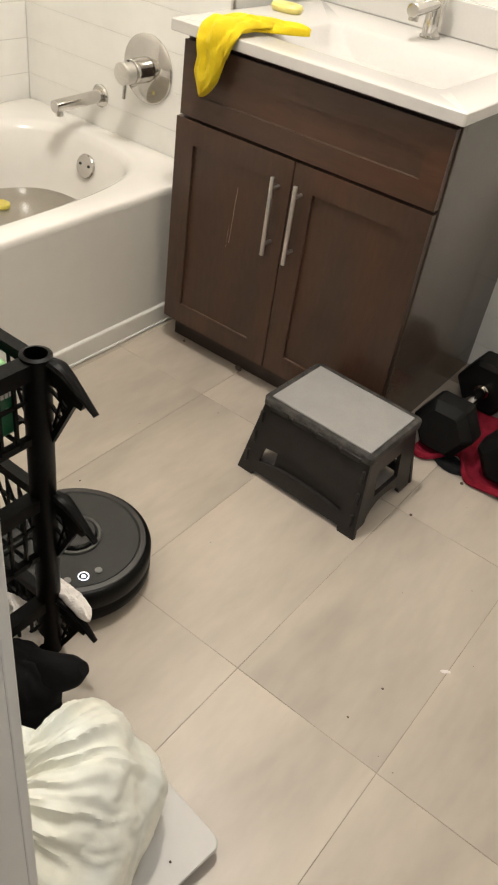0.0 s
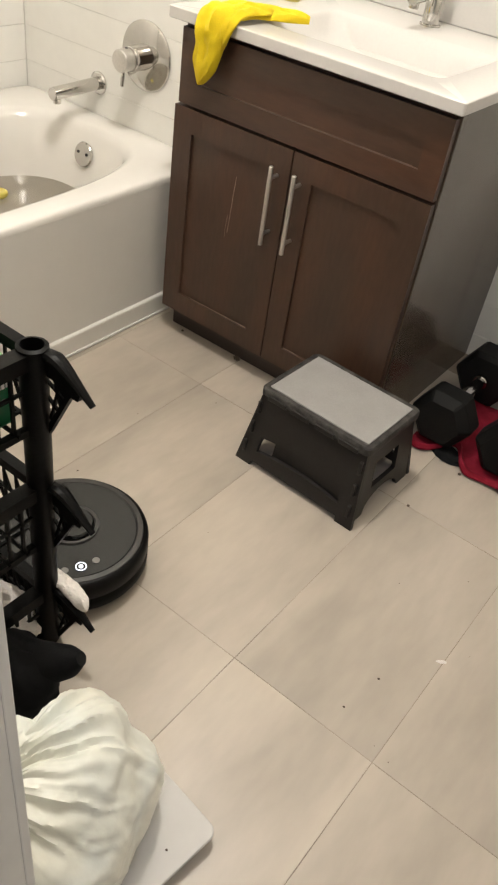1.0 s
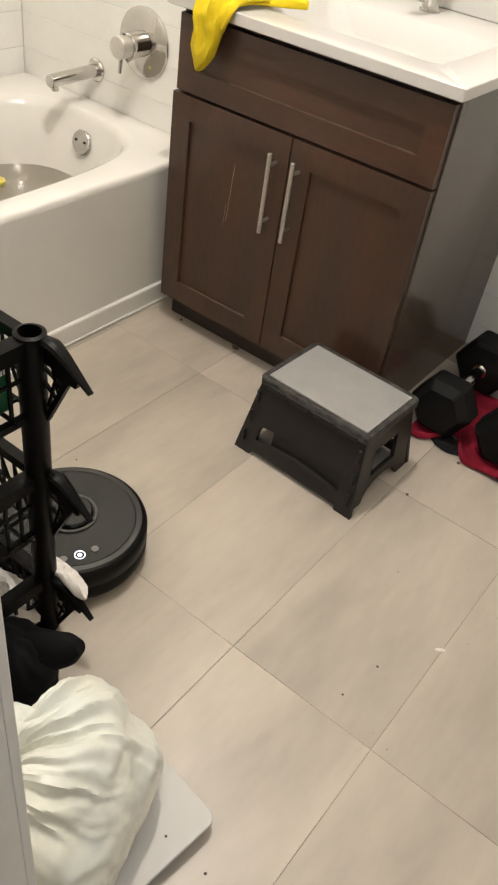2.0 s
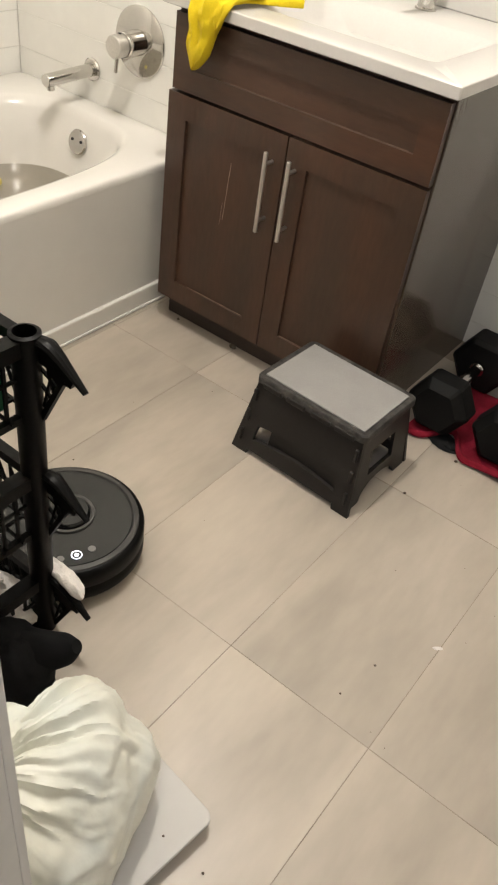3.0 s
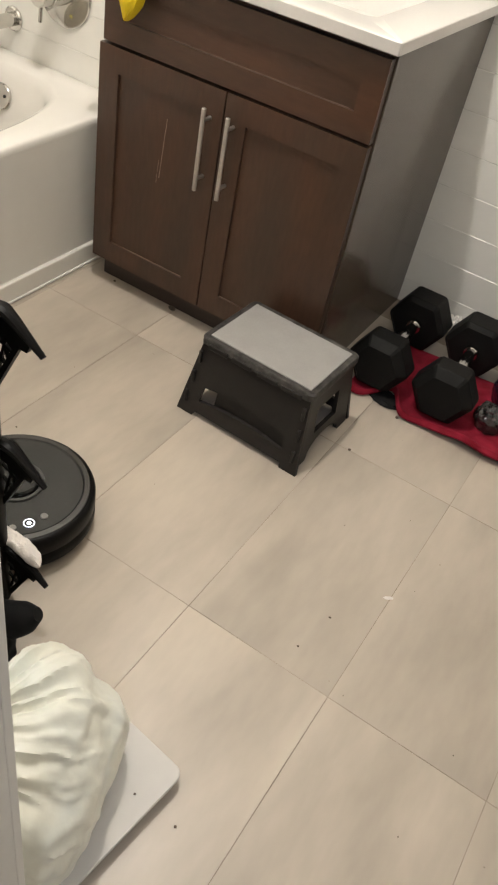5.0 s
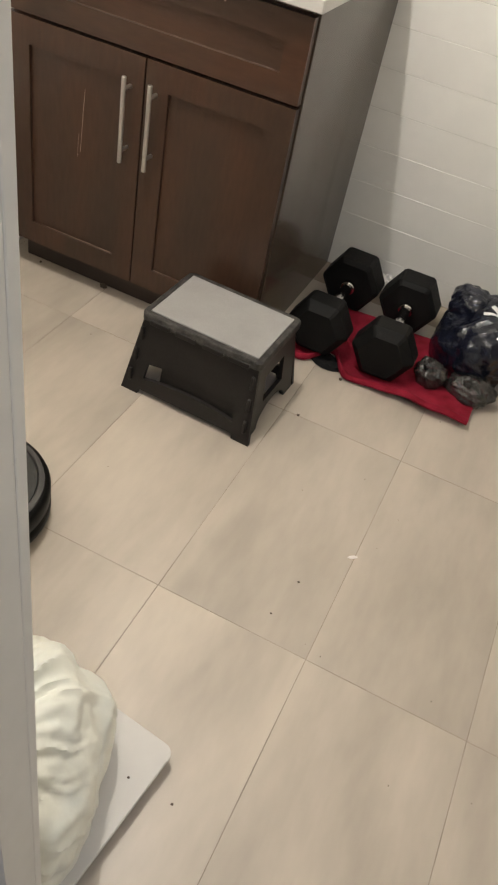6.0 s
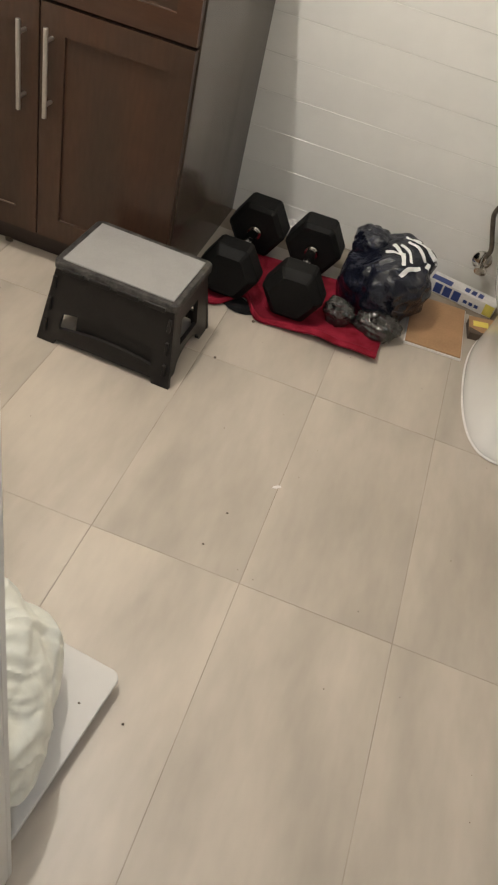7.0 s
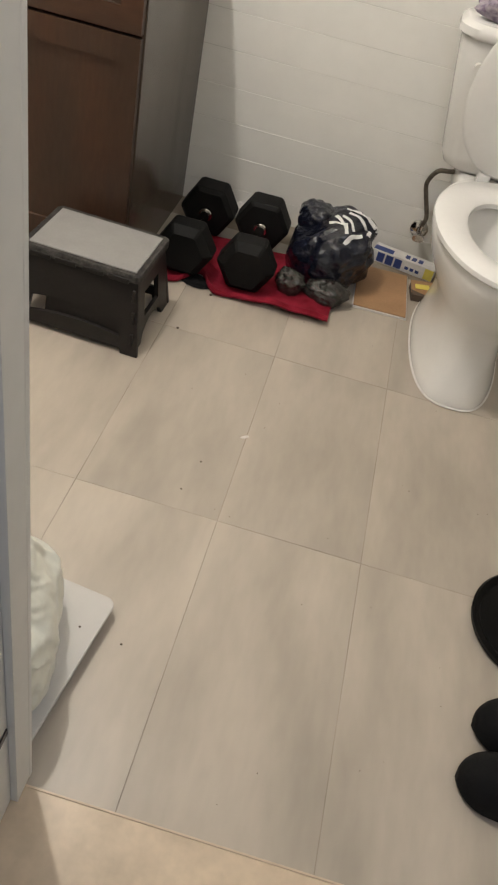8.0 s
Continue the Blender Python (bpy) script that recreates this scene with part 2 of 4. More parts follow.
def plate(outline, z0, z1, bevel=0.0):
    """A flat piece with the outline given by xy points."""
    bm = bmesh.new()
    f = bm.faces.new([bm.verts.new((x, y, z0)) for x, y in outline])
    got = bmesh.ops.extrude_face_region(bm, geom=[f])
    for v in got["geom"]:
        if isinstance(v, bmesh.types.BMVert):
            v.co.z = z1
    if bevel:
        bmesh.ops.bevel(bm, geom=[e for e in bm.edges if abs(e.verts[0].co.z - e.verts[1].co.z) < 1e-6], offset=bevel, segments=2, affect="EDGES")
    return bm


def frame_plate(x0, y0, x1, y1, hx0, hy0, hx1, hy1, z0, z1):
    """A rectangular plate with a rectangular hole."""
    bm = bmesh.new()
    o = [(x0, y0), (x1, y0), (x1, y1), (x0, y1)]
    h = [(hx0, hy0), (hx1, hy0), (hx1, hy1), (hx0, hy1)]
    ob_, ot = [bm.verts.new((x, y, z0)) for x, y in o], [bm.verts.new((x, y, z1)) for x, y in o]
    hb, ht = [bm.verts.new((x, y, z0)) for x, y in h], [bm.verts.new((x, y, z1)) for x, y in h]
    for i in range(4):
        j = (i + 1) % 4
        bm.faces.new((ob_[i], ob_[j], ot[j], ot[i]))
        bm.faces.new((hb[i], hb[j], ht[j], ht[i]))
        bm.faces.new((ot[i], ot[j], ht[j], ht[i]))
        bm.faces.new((ob_[i], ob_[j], hb[j], hb[i]))
    return bm
# ---- the room ----
BACK, CHASE, TUB_X, RIGHT, DOOR_Y, TOP = 0.61, 0.25, -0.86, 2.15, -1.345, 2.50
HALL_Y = -1.50
JAMB_L, JAMB_R = 1.042, 1.83


def setting(name, bm, material, label, category):
    return part(name, bm, material, None, label, kind="structure", category=category)


floor = setting("floor", box(-0.90, -1.358, -0.10, RIGHT + 0.1, BACK + 0.1, -0.0011), GROUT, "beige concrete-look floor tiles with thin dark joints", "floor")
threshold = setting("threshold", box(JAMB_L - 0.03, HALL_Y - 0.06, -0.10, JAMB_R + 0.03, -1.3585, 0.006, 0.003), SADDLE, "warm beige stone threshold in the doorway", "threshold")
hall_floor = setting("hall_floor", box(-0.6, -3.6, -0.10, 3.2, HALL_Y - 0.062, -0.004), HALL_WOOD, "dark brown wooden floor of the hall", "floor")
ceiling = setting("ceiling", box(-1.0, -3.7, TOP, 3.3, BACK + 0.1, TOP + 0.1), WALL_PAINT, "plain painted ceiling", "ceiling")
wall_back = setting("wall_back", box(-0.05, BACK + 0.0019, 0, RIGHT, BACK + 0.1, TOP), WALL_GROUT, "wall of long glossy white tiles", "wall")
wall_plumbing = setting("wall_plumbing", box(TUB_X, CHASE + 0.0019, 0, -0.056, BACK + 0.1, TOP), WALL_GROUT, "white tiled wall with the tub's taps", "wall")
wall_tub = setting("wall_tub", box(TUB_X - 0.1, DOOR_Y - 0.14, 0, TUB_X - 0.0019, BACK + 0.1, TOP), WALL_GROUT, "white tiled wall along the bathtub", "wall")
wall_return = setting("wall_return", box(-0.056, CHASE + 0.008, 0, -0.0505, BACK + 0.006, TOP), PAINT, "narrow painted return of the tiled wall", "wall")
wall_right = setting("wall_right", box(RIGHT, HALL_Y, 0, RIGHT + 0.1, BACK + 0.1, TOP), WALL_PAINT, "plain beige painted wall", "wall")
bm = box(TUB_X - 0.006, HALL_Y, 0, JAMB_L - 0.02, DOOR_Y, TOP)
box(JAMB_R + 0.02, HALL_Y, 0, RIGHT, DOOR_Y, TOP, bm=bm)
box(JAMB_L - 0.02, HALL_Y, 2.07, JAMB_R + 0.02, DOOR_Y, TOP, bm=bm)
wall_door = setting("wall_door", bm, WALL_PAINT, "plain beige painted wall with the doorway", "wall")
bm = box(-0.6, -3.7, 0, 3.2, -3.6, TOP)
box(-0.7, -3.6, 0, -0.6, HALL_Y, TOP, bm=bm)
box(3.2, -3.6, 0, 3.3, HALL_Y, TOP, bm=bm)
wall_hall = setting("wall_hall", bm, WALL_PAINT, "plain painted walls of the hall", "wall")
trim = setting("trim", box(-0.0595, CHASE - 0.003, 0.41, -0.0500, CHASE + 0.008, TOP, 0.001), STEEL, "thin metal edge trim on the tiled corner", "trim")

# the door frame: jamb boards, stops and the hall's casing
caulk = setting("caulk", box(JAMB_L, -1.3605, -0.002, JAMB_R, -1.3565, 0.0072, 0.001), SADDLE, "pale bead of caulk along the threshold", "caulk")
door_frame = thing("door_frame", label="white painted door frame with scuffed stop", category="door frame", kind="structure")
part("jamb", box(JAMB_L - 0.02, HALL_Y, 0.0068, JAMB_L, DOOR_Y, 2.05, 0.002), PAINT, door_frame)
part("jamb", box(JAMB_R, HALL_Y, 0.0065, JAMB_R + 0.02, DOOR_Y, 2.05, 0.002), PAINT, door_frame)
part("head_jamb", box(JAMB_L - 0.02, HALL_Y, 2.051, JAMB_R + 0.02, DOOR_Y, 2.07), PAINT, door_frame)
part("door_stop", box(JAMB_L + 0.0005, DOOR_Y + 0.0005 - 0.04, 0.007, JAMB_L + 0.011, DOOR_Y + 0.0004, 2.04, 0.0006), PAINT, door_frame)
part("door_stop", box(JAMB_R - 0.011, DOOR_Y + 0.0005 - 0.04, 0.007, JAMB_R - 0.0005, DOOR_Y + 0.0004, 2.04, 0.003), PAINT, door_frame)
part("casing", box(JAMB_L - 0.075, DOOR_Y + 0.0005, 0.0, JAMB_L + 0.0112, DOOR_Y + 0.0105, 2.12, 0.0015), PAINT, door_frame)
part("casing", box(JAMB_R - 0.0125, DOOR_Y + 0.0005, 0.0, JAMB_R + 0.075, DOOR_Y + 0.0105, 2.12, 0.003), PAINT, door_frame)
part("casing", box(JAMB_L - 0.09, HALL_Y - 0.018, 0.0065, JAMB_L - 0.005, HALL_Y - 0.0005, 2.12, 0.004), PAINT, door_frame)
part("casing", box(JAMB_R + 0.005, HALL_Y - 0.018, 0.0065, JAMB_R + 0.09, HALL_Y - 0.0005, 2.12, 0.004), PAINT, door_frame)
part("casing", box(JAMB_L - 0.09, HALL_Y - 0.018, 2.121, JAMB_R + 0.09, HALL_Y - 0.0005, 2.2, 0.004), PAINT, door_frame)
part("hinge", box(JAMB_L + 0.0005, -1.412, 0.222, JAMB_L + 0.003, -1.388, 0.236, 0.001), HAZE, door_frame, "small dark metal strike")
# ---- the vanity ----
VW = 0.716


def shaker(name, x0, z0, x1, z1, rail, parent, material):
    """A framed panel in the plane y = 0, 20 mm thick, its field set back 8 mm."""
    bm = bmesh.new()
    fr = frame_plate(x0, z0, x1, z1, x0 + rail, z0 + rail, x1 - rail, z1 - rail, -0.020, 0.0)
    bmesh.ops.bevel(fr, geom=[e for e in fr.edges if abs(e.verts[0].co.z) < 1e-6 and abs(e.verts[1].co.z) < 1e-6 and not e.is_boundary
                              and e.calc_face_angle(0) > 0.5], offset=0.003, segments=2, affect="EDGES")
    merge(bm, fr, Matrix(((1, 0, 0, 0), (0, 0, -1, 0), (0, 1, 0, 0), (0, 0, 0, 1))))
    ob = part(name, bm, material, parent)
    # the field, with a small bevelled border
    f = bmesh.new()
    a = [(x0 + rail - 0.004, z0 + rail - 0.004, 0.010), (x1 - rail + 0.004, z1 - rail + 0.004, 0.010)]
    box(a[0][0], 0.008, a[0][1], a[1][0], 0.016, a[1][1], bm=f)
    part("panel", f, material, ob)
    return ob


def scratch(parent, x, z, h, lean, w=0.0014):
    bm = bmesh.new()
    pts = [Vector((x + lean * i / 8 + 0.0015 * noise.noise(Vector((i * 1.3, x * 40, z))), 0.0070, z + h * i / 8)) for i in range(9)]
    for i in range(8):
        ww = w * (0.4 + 0.6 * abs(noise.noise(Vector((i * 0.9, z * 9, 4)))))
        a, b = pts[i], pts[i + 1]
        bm.faces.new([bm.verts.new(q) for q in (a + Vector((-ww, 0, 0)), a + Vector((ww, 0, 0)), b + Vector((ww, 0, 0)), b + Vector((-ww, 0, 0)))])
    return part("scratch", bm, surface_scratch, parent, "pale scratch in the stain")


surface_worn = surface("rubbed_stain", (0.20, 0.135, 0.095), 0.5, var=0.3, coarse=30, bump=0.0)
surface_scratch = surface("bare_scratch", (0.42, 0.33, 0.25), 0.6, var=0.2, bump=0.0)

vanity = thing("vanity_cabinet", label="dark brown wooden bathroom vanity with two scratched shaker doors", category="cabinet")
bm = box(0.004, 0.0215, 0.078, 0.020, 0.606, 0.826)
box(0.022, 0.59, 0.078, VW - 0.014, 0.606, 0.826, bm=bm)
box(0.022, 0.0215, 0.078, VW - 0.014, 0.588, 0.095, bm=bm)
box(0.022, 0.0215, 0.630, VW - 0.014, 0.042, 0.652, bm=bm)
box(0.022, 0.0215, 0.800, VW - 0.014, 0.042, 0.826, bm=bm)
part("body", bm, WOOD, vanity)
bm = box(VW - 0.012, 0.022, 0.078, VW + 0.004, 0.607, 0.827, 0.001)
box(VW - 0.012, 0.052, 0.0, VW + 0.004, 0.607, 0.0775, bm=bm)
part("side_panel", bm, SIDE_PANEL, vanity, "smooth grey-brown laminate side")
# toe kick, its darker wood standing in for shade under the doors
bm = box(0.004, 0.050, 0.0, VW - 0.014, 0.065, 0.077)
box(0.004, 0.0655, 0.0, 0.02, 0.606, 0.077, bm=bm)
part("toe_kick", bm, WOOD_SHADED, vanity)
drawer = shaker("drawer_front", 0.010, 0.648, VW, 0.815, 0.052, vanity, WOOD_FLAT)
left = shaker("door", 0.0, 0.079, 0.360, 0.640, 0.058, vanity, WOOD)
right = shaker("door", 0.364, 0.079, VW, 0.640, 0.058, vanity, WOOD)


def worn_edge(parent, x0, x1, z):
    """The bare line along a panel's lower bead."""
    bm = bmesh.new()
    k = 26
    for i in range(k):
        a, b = x0 + (x1 - x0) * i / k, x0 + (x1 - x0) * (i + 1) / k
        h = 0.0011 * max(0.15, 0.6 + 1.2 * noise.noise(Vector((a * 30, z * 10, 2))))
        bm.faces.new([bm.verts.new(q) for q in ((a, 0.0035, z), (b, 0.0035, z), (b, 0.0060, z + h), (a, 0.0060, z + h))])
    part("worn_edge", bm, surface_worn, parent, "bare worn line in the stain")


def bar_handle(parent, x, z0, z1):
    bm = rod((x, -0.030, z0), (x, -0.030, z1), 0.0054, 18, bevel=0.001)
    for z in (z0 + 0.028, z1 - 0.028):
        rod((x, -0.030, z), (x, 0.0, z), 0.0045, 12, bm=bm)
    part("handle", bm, STEEL, parent, "brushed steel bar handle", smooth=True)


bar_handle(left, 0.327, 0.405, 0.600)
bar_handle(right, 0.392, 0.405, 0.600)
worn_edge(drawer, 0.075, 0.650, 0.7008)
worn_edge(left, 0.10, 0.295, 0.1378)
worn_edge(right, 0.425, 0.47, 0.1378)
scratch(left, 0.196, 0.375, 0.15, 0.010)
scratch(left, 0.188, 0.36, 0.06, 0.004, 0.0008)

# countertop with a moulded basin and a low backsplash
counter = thing("countertop", 0, 0, 0.828, label="white vanity top with a moulded rectangular basin", category="countertop")
CX0, CX1, CY0 = -0.022, 0.734, -0.018
bx0, bx1, by0, by1 = 0.165, 0.620, 0.085, 0.400
bm = bmesh.new()
cx, cy = (bx0 + bx1) / 2, (by0 + by1) / 2


def rect_ring(hx, hy, z, r, n=10, ox=0.0, oy=0.0):
    """A rounded rectangle round the basin's centre."""
    pts = []
    for sx, sy, a0 in ((1, 1, 0), (-1, 1, 90), (-1, -1, 180), (1, -1, 270)):
        for i in range(n):
            a = radians(a0 + 90 * i / (n - 1))
            pts.append(Vector((ox + sx * (hx - r) + r * math.cos(a), oy + sy * (hy - r) + r * math.sin(a), z)))
    return pts


ocx, ocy = (CX0 + CX1) / 2, (CY0 + 0.606) / 2
ohx, ohy = (CX1 - CX0) / 2, (0.606 - CY0) / 2
hx, hy = (bx1 - bx0) / 2, (by1 - by0) / 2
T = 0.026
rings = [rect_ring(ohx - 0.003, ohy - 0.003, 0, 0.004, ox=ocx, oy=ocy), rect_ring(ohx, ohy, 0.002, 0.005, ox=ocx, oy=ocy),
         rect_ring(ohx, ohy, T - 0.002, 0.005, ox=ocx, oy=ocy), rect_ring(ohx - 0.002, ohy - 0.002, T, 0.005, ox=ocx, oy=ocy),
         rect_ring(hx + 0.006, hy + 0.006, T, 0.032, ox=cx, oy=cy), rect_ring(hx, hy, T - 0.004, 0.030, ox=cx, oy=cy),
         rect_ring(hx - 0.006, hy - 0.010, T - 0.012, 0.034, ox=cx, oy=cy), rect_ring(hx - 0.020, hy - 0.035, T - 0.036, 0.045, ox=cx, oy=cy + 0.012),
         rect_ring(hx - 0.050, hy - 0.065, T - 0.062, 0.05, ox=cx, oy=cy + 0.030), rect_ring(0.02, 0.02, T - 0.072, 0.019, ox=cx, oy=cy + 0.040)]
loft(rings, bm=bm, cap=False)
part("slab", bm, QUARTZ, counter, smooth=True)
part("drain", lifted(lathe([(0.021, 0), (0.021, 0.002), (0.016, 0.004), (0.0, 0.004)], 24), cx, cy + 0.040, T - 0.072), CHROME, counter, smooth=True)
part("backsplash", box(CX0, 0.588, T + 0.0005, CX1, 0.6065, T + 0.085, 0.003), QUARTZ, counter)

faucet = thing("faucet", 0.372, 0.515, 0.8545, label="chrome single-lever basin faucet", category="faucet")
part("body", lathe([(0.027, 0), (0.027, 0.004), (0.0225, 0.006), (0.0225, 0.128), (0.020, 0.132), (0.0, 0.132)], 36), CHROME, faucet, smooth=True)
bm = rod((0, -0.012, 0.078), (0, -0.128, 0.070), 0.0165, 28, bevel=0.002)
rod((0, -0.112, 0.062), (0, -0.113, 0.046), 0.0120, 24, bm=bm, bevel=0.001)
part("spout", bm, CHROME, faucet, smooth=True)
part("lever", rod((0, 0, 0.134), (0.0, 0.05, 0.168), 0.006, 16, bevel=0.001), CHROME, faucet, smooth=True)

soap = thing("soap_bar", 0.045, 0.345, 0.8545, 12, label="pale yellow oval bar of soap", category="soap")
part("bar", loft([circle(1, 40, z, rx=a, ry=b, power=2.6) for a, b, z in ((0.036, 0.022, 0), (0.041, 0.027, 0.006), (0.042, 0.028, 0.013), (0.038, 0.024, 0.019), (0.02, 0.012, 0.0215))]), SOAP, soap, smooth=True)

# the yellow cloth: a thick, folded strip that runs over the counter's edge
cloth = thing("cleaning_cloth", 0, 0, 0.8545, label="bright yellow knitted cloth draped over the counter edge", category="cloth")


def draped(points, sides, widths, thick, seed, n=40):
    """A flattened, creased strip along a line; sides give its width's direction on the way."""
    pts = spline([Vector(p) for p in points], 10)
    ways = spline([Vector(p) for p in sides], 10)
    rings = []
    for i, p in enumerate(pts):
        f = i / (len(pts) - 1)
        t = (pts[min(i + 1, len(pts) - 1)] - pts[max(i - 1, 0)]).normalized()
        w = float(np.interp(f, np.linspace(0, 1, len(widths)), widths))
        side = ways[i] - t * ways[i].dot(t)
        side.normalize()
        up = t.cross(side).normalized()
        end = min(1.0, math.sqrt(max(0.02, min(f, 1 - f) * 9)))
        ring = []
        for k in range(n):
            a = math.tau * k / n
            c, s = math.cos(a), math.sin(a)
            edge = math.copysign(abs(c) ** 0.75, c)
            top = thick * (0.75 + 0.6 * noise.noise(Vector((f * 3.2, edge * 1.5, seed)))) + 0.35 * thick * abs(noise.noise(Vector((f * 5, edge * 2.6 + f * 3, seed + 4)))) * 2.2
            top += 0.30 * thick * abs(noise.noise(Vector((f * 8 + edge * 3, edge * 3.5, seed + 9))))
            lift = top * abs(s) ** 0.8 if s > 0 else -0.15 * thick * abs(s)
            wide = w * end * (1 + 0.12 * noise.noise(Vector((f * 5, seed, 1 if c > 0 else -1))))
            ring.append(p + side * edge * wide + up * (lift * (0.4 + 0.6 * end) + 0.15 * thick))
        rings.append(ring)
    return loft(rings)


bm = draped([(0.245, 0.160, 0.002), (0.19, 0.125, 0.003), (0.135, 0.070, 0.004), (0.122, 0.020, 0.004), (0.124, -0.020, 0.001), (0.122, -0.0285, -0.030), (0.114, -0.0285, -0.080), (0.100, -0.0285, -0.138)],
            [(0.5, -0.85, 0), (0.6, -0.8, 0), (0.85, -0.5, 0), (1, -0.1, 0), (1, 0, 0), (1, 0, 0.1), (1, 0, 0.2), (1, 0, 0.25)],
            [0.026, 0.032, 0.046, 0.052, 0.048, 0.040, 0.034, 0.027], 0.022, 2)
merge(bm, draped([(0.185, 0.10, 0.014), (0.165, 0.05, 0.016), (0.160, 0.0, 0.012), (0.160, -0.0285, -0.008), (0.152, -0.031, -0.060)],
                 [(1, -0.4, 0), (1, -0.2, 0), (1, 0, 0), (1, 0, 0), (1, 0, 0.3)], [0.016, 0.026, 0.022, 0.018, 0.006], 0.013, 7))
part("cloth", bm, YELLOW, cloth, smooth=True)

# ---- the bathtub ----
TX, TY, RIM = (TUB_X - 0.062) / 2, (-1.30 + CHASE) / 2, 0.418
tub = thing("bathtub", TX, TY, 0, label="white enamelled alcove bathtub half full of murky water", category="bathtub")
ow, ol = (-0.062 - TUB_X) / 2 - 0.001, (CHASE + 1.30) / 2 - 0.002
iw, il = 0.304, ol - 0.084


def sup(w, l, z, p, n=96):
    return circle(1, n, z, rx=w, ry=l, power=p)


rings = [sup(ow - 0.004, ol, RIM - 0.018, 40), sup(ow - 0.0042, ol, RIM - 0.013, 40), sup(ow - 0.006, ol - 0.001, RIM - 0.006, 38), sup(ow - 0.009, ol - 0.003, RIM - 0.002, 36), sup(ow - 0.015, ol - 0.008, RIM, 30),
         sup(iw + 0.018, il + 0.012, RIM - 0.001, 3.6), sup(iw + 0.004, il, RIM - 0.008, 3.4), sup(iw - 0.006, il - 0.012, RIM - 0.03, 3.3),
         sup(iw - 0.03, il - 0.045, RIM - 0.15, 3.2), sup(iw - 0.055, il - 0.08, RIM - 0.27, 3.2), sup(iw - 0.10, il - 0.14, RIM - 0.315, 3.0), sup(0.03, 0.05, RIM - 0.325, 2)]
part("basin", loft(rings, cap=False), ENAMEL, tub, smooth=True)
bm = box(ow - 0.03, -ol, 0.062, ow - 0.004, ol - 0.002, RIM - 0.0183)
part("apron", bm, ENAMEL, tub)
part("skirt", box(ow - 0.03, -ol, 0.0, ow + 0.006, ol - 0.002, 0.0615, 0.006, 3), ENAMEL, tub)
part("caulk", box(ow + 0.002, -ol, -0.0002, ow + 0.010, ol - 0.002, 0.008, 0.003), PAPER, tub, "pale bead of caulk")
ovy = il - 0.035
plate_m = aimed((-0.005, ovy + 0.004, RIM - 0.085), (-0.005, ovy - 0.1, RIM - 0.06))
part("overflow_plate", merge(bmesh.new(), lathe([(0.036, 0), (0.037, 0.005), (0.034, 0.009), (0.0, 0.010)], 40), plate_m), CHROME, tub, "round chrome overflow plate with two screws", smooth=True)
for sx in (-0.018, 0.018):
    part("screw", merge(bmesh.new(), lathe([(0.0045, 0.0085), (0.0045, 0.0112), (0.0, 0.0112)], 16), plate_m @ Matrix.Translation((sx, 0.004, 0))), HAZE, tub)
wz = RIM - 0.190
water = thing("bath_water", TX, TY, wz, label="still murky greyish bath water", category="water", kind="stuff")
bm = bmesh.new()
bm.faces.new([bm.verts.new(v) for v in sup(iw - 0.038, il - 0.056, 0, 3.2)])
part("surface", bm, WATER, water)
part("debris", lifted(lump(0.020, 0.008, 0.004, 9, 0.6, 3, n=20, m=12), -0.45 - TX, 0.075 - TY, 0.002, 0, 0, -30), GRIT, water, "dark wet debris")
toy = thing("bath_toy", -0.565, -0.115, wz + 0.002, 20, label="small yellow round bath toy afloat on the water", category="toy")
bm = lathe([(0.020, -0.004), (0.026, 0.004), (0.025, 0.012), (0.019, 0.016), (0.008, 0.014), (0.0, 0.013)], 32)
part("ring", bm, YELLOW_PRINT, toy, smooth=True)

SPX = -0.527
spout = thing("tub_spout", SPX, CHASE - 0.0005, 0.508, label="chrome tub spout on a round wall plate", category="spout")
part("wall_plate", merge(bmesh.new(), lathe([(0.033, 0), (0.033, 0.004), (0.029, 0.008), (0.0, 0.008)], 40), pose(0, 0, 0, 90)), CHROME, spout, smooth=True)
bm = rod((0, -0.007, 0), (0, -0.184, -0.006), 0.0185, 32, bevel=0.002)
rod((0, -0.165, -0.016), (0, -0.165, -0.034), 0.0115, 20, bm=bm, bevel=0.001)
part("pipe", bm, CHROME, spout, smooth=True)

valve = thing("shower_valve", -0.335, CHASE - 0.0005, 0.632, label="large round chrome shower valve with a cylindrical knob", category="valve")
part("wall_plate", merge(bmesh.new(), lathe([(0.093, 0), (0.093, 0.004), (0.089, 0.0075), (0.0, 0.009)], 64), pose(0, 0, 0, 90)), CHROME, valve, smooth=True)
part("sleeve", rod((0, -0.009, 0), (0, -0.072, 0), 0.034, 40, bevel=0.002), CHROME, valve, smooth=True)
part("knob", rod((0, -0.0725, 0), (0, -0.108, 0), 0.0300, 40, bevel=0.0025), STEEL, valve, smooth=True)
part("lever", rod((-0.004, -0.088, -0.028), (-0.006, -0.090, -0.070), 0.0055, 16, bevel=0.001), CHROME, valve, smooth=True)
part("index", rod((0, -0.082, 0.0295), (0, -0.082, 0.0330), 0.004, 12), HAZE, valve)
# ---- the step stool ----
SH = 0.210
stool = thing("step_stool", 0.698, -0.154, 0, -2, label="charcoal folding plastic step stool with a grey grip top", category="stool")
wx, wy = 0.153, 0.111


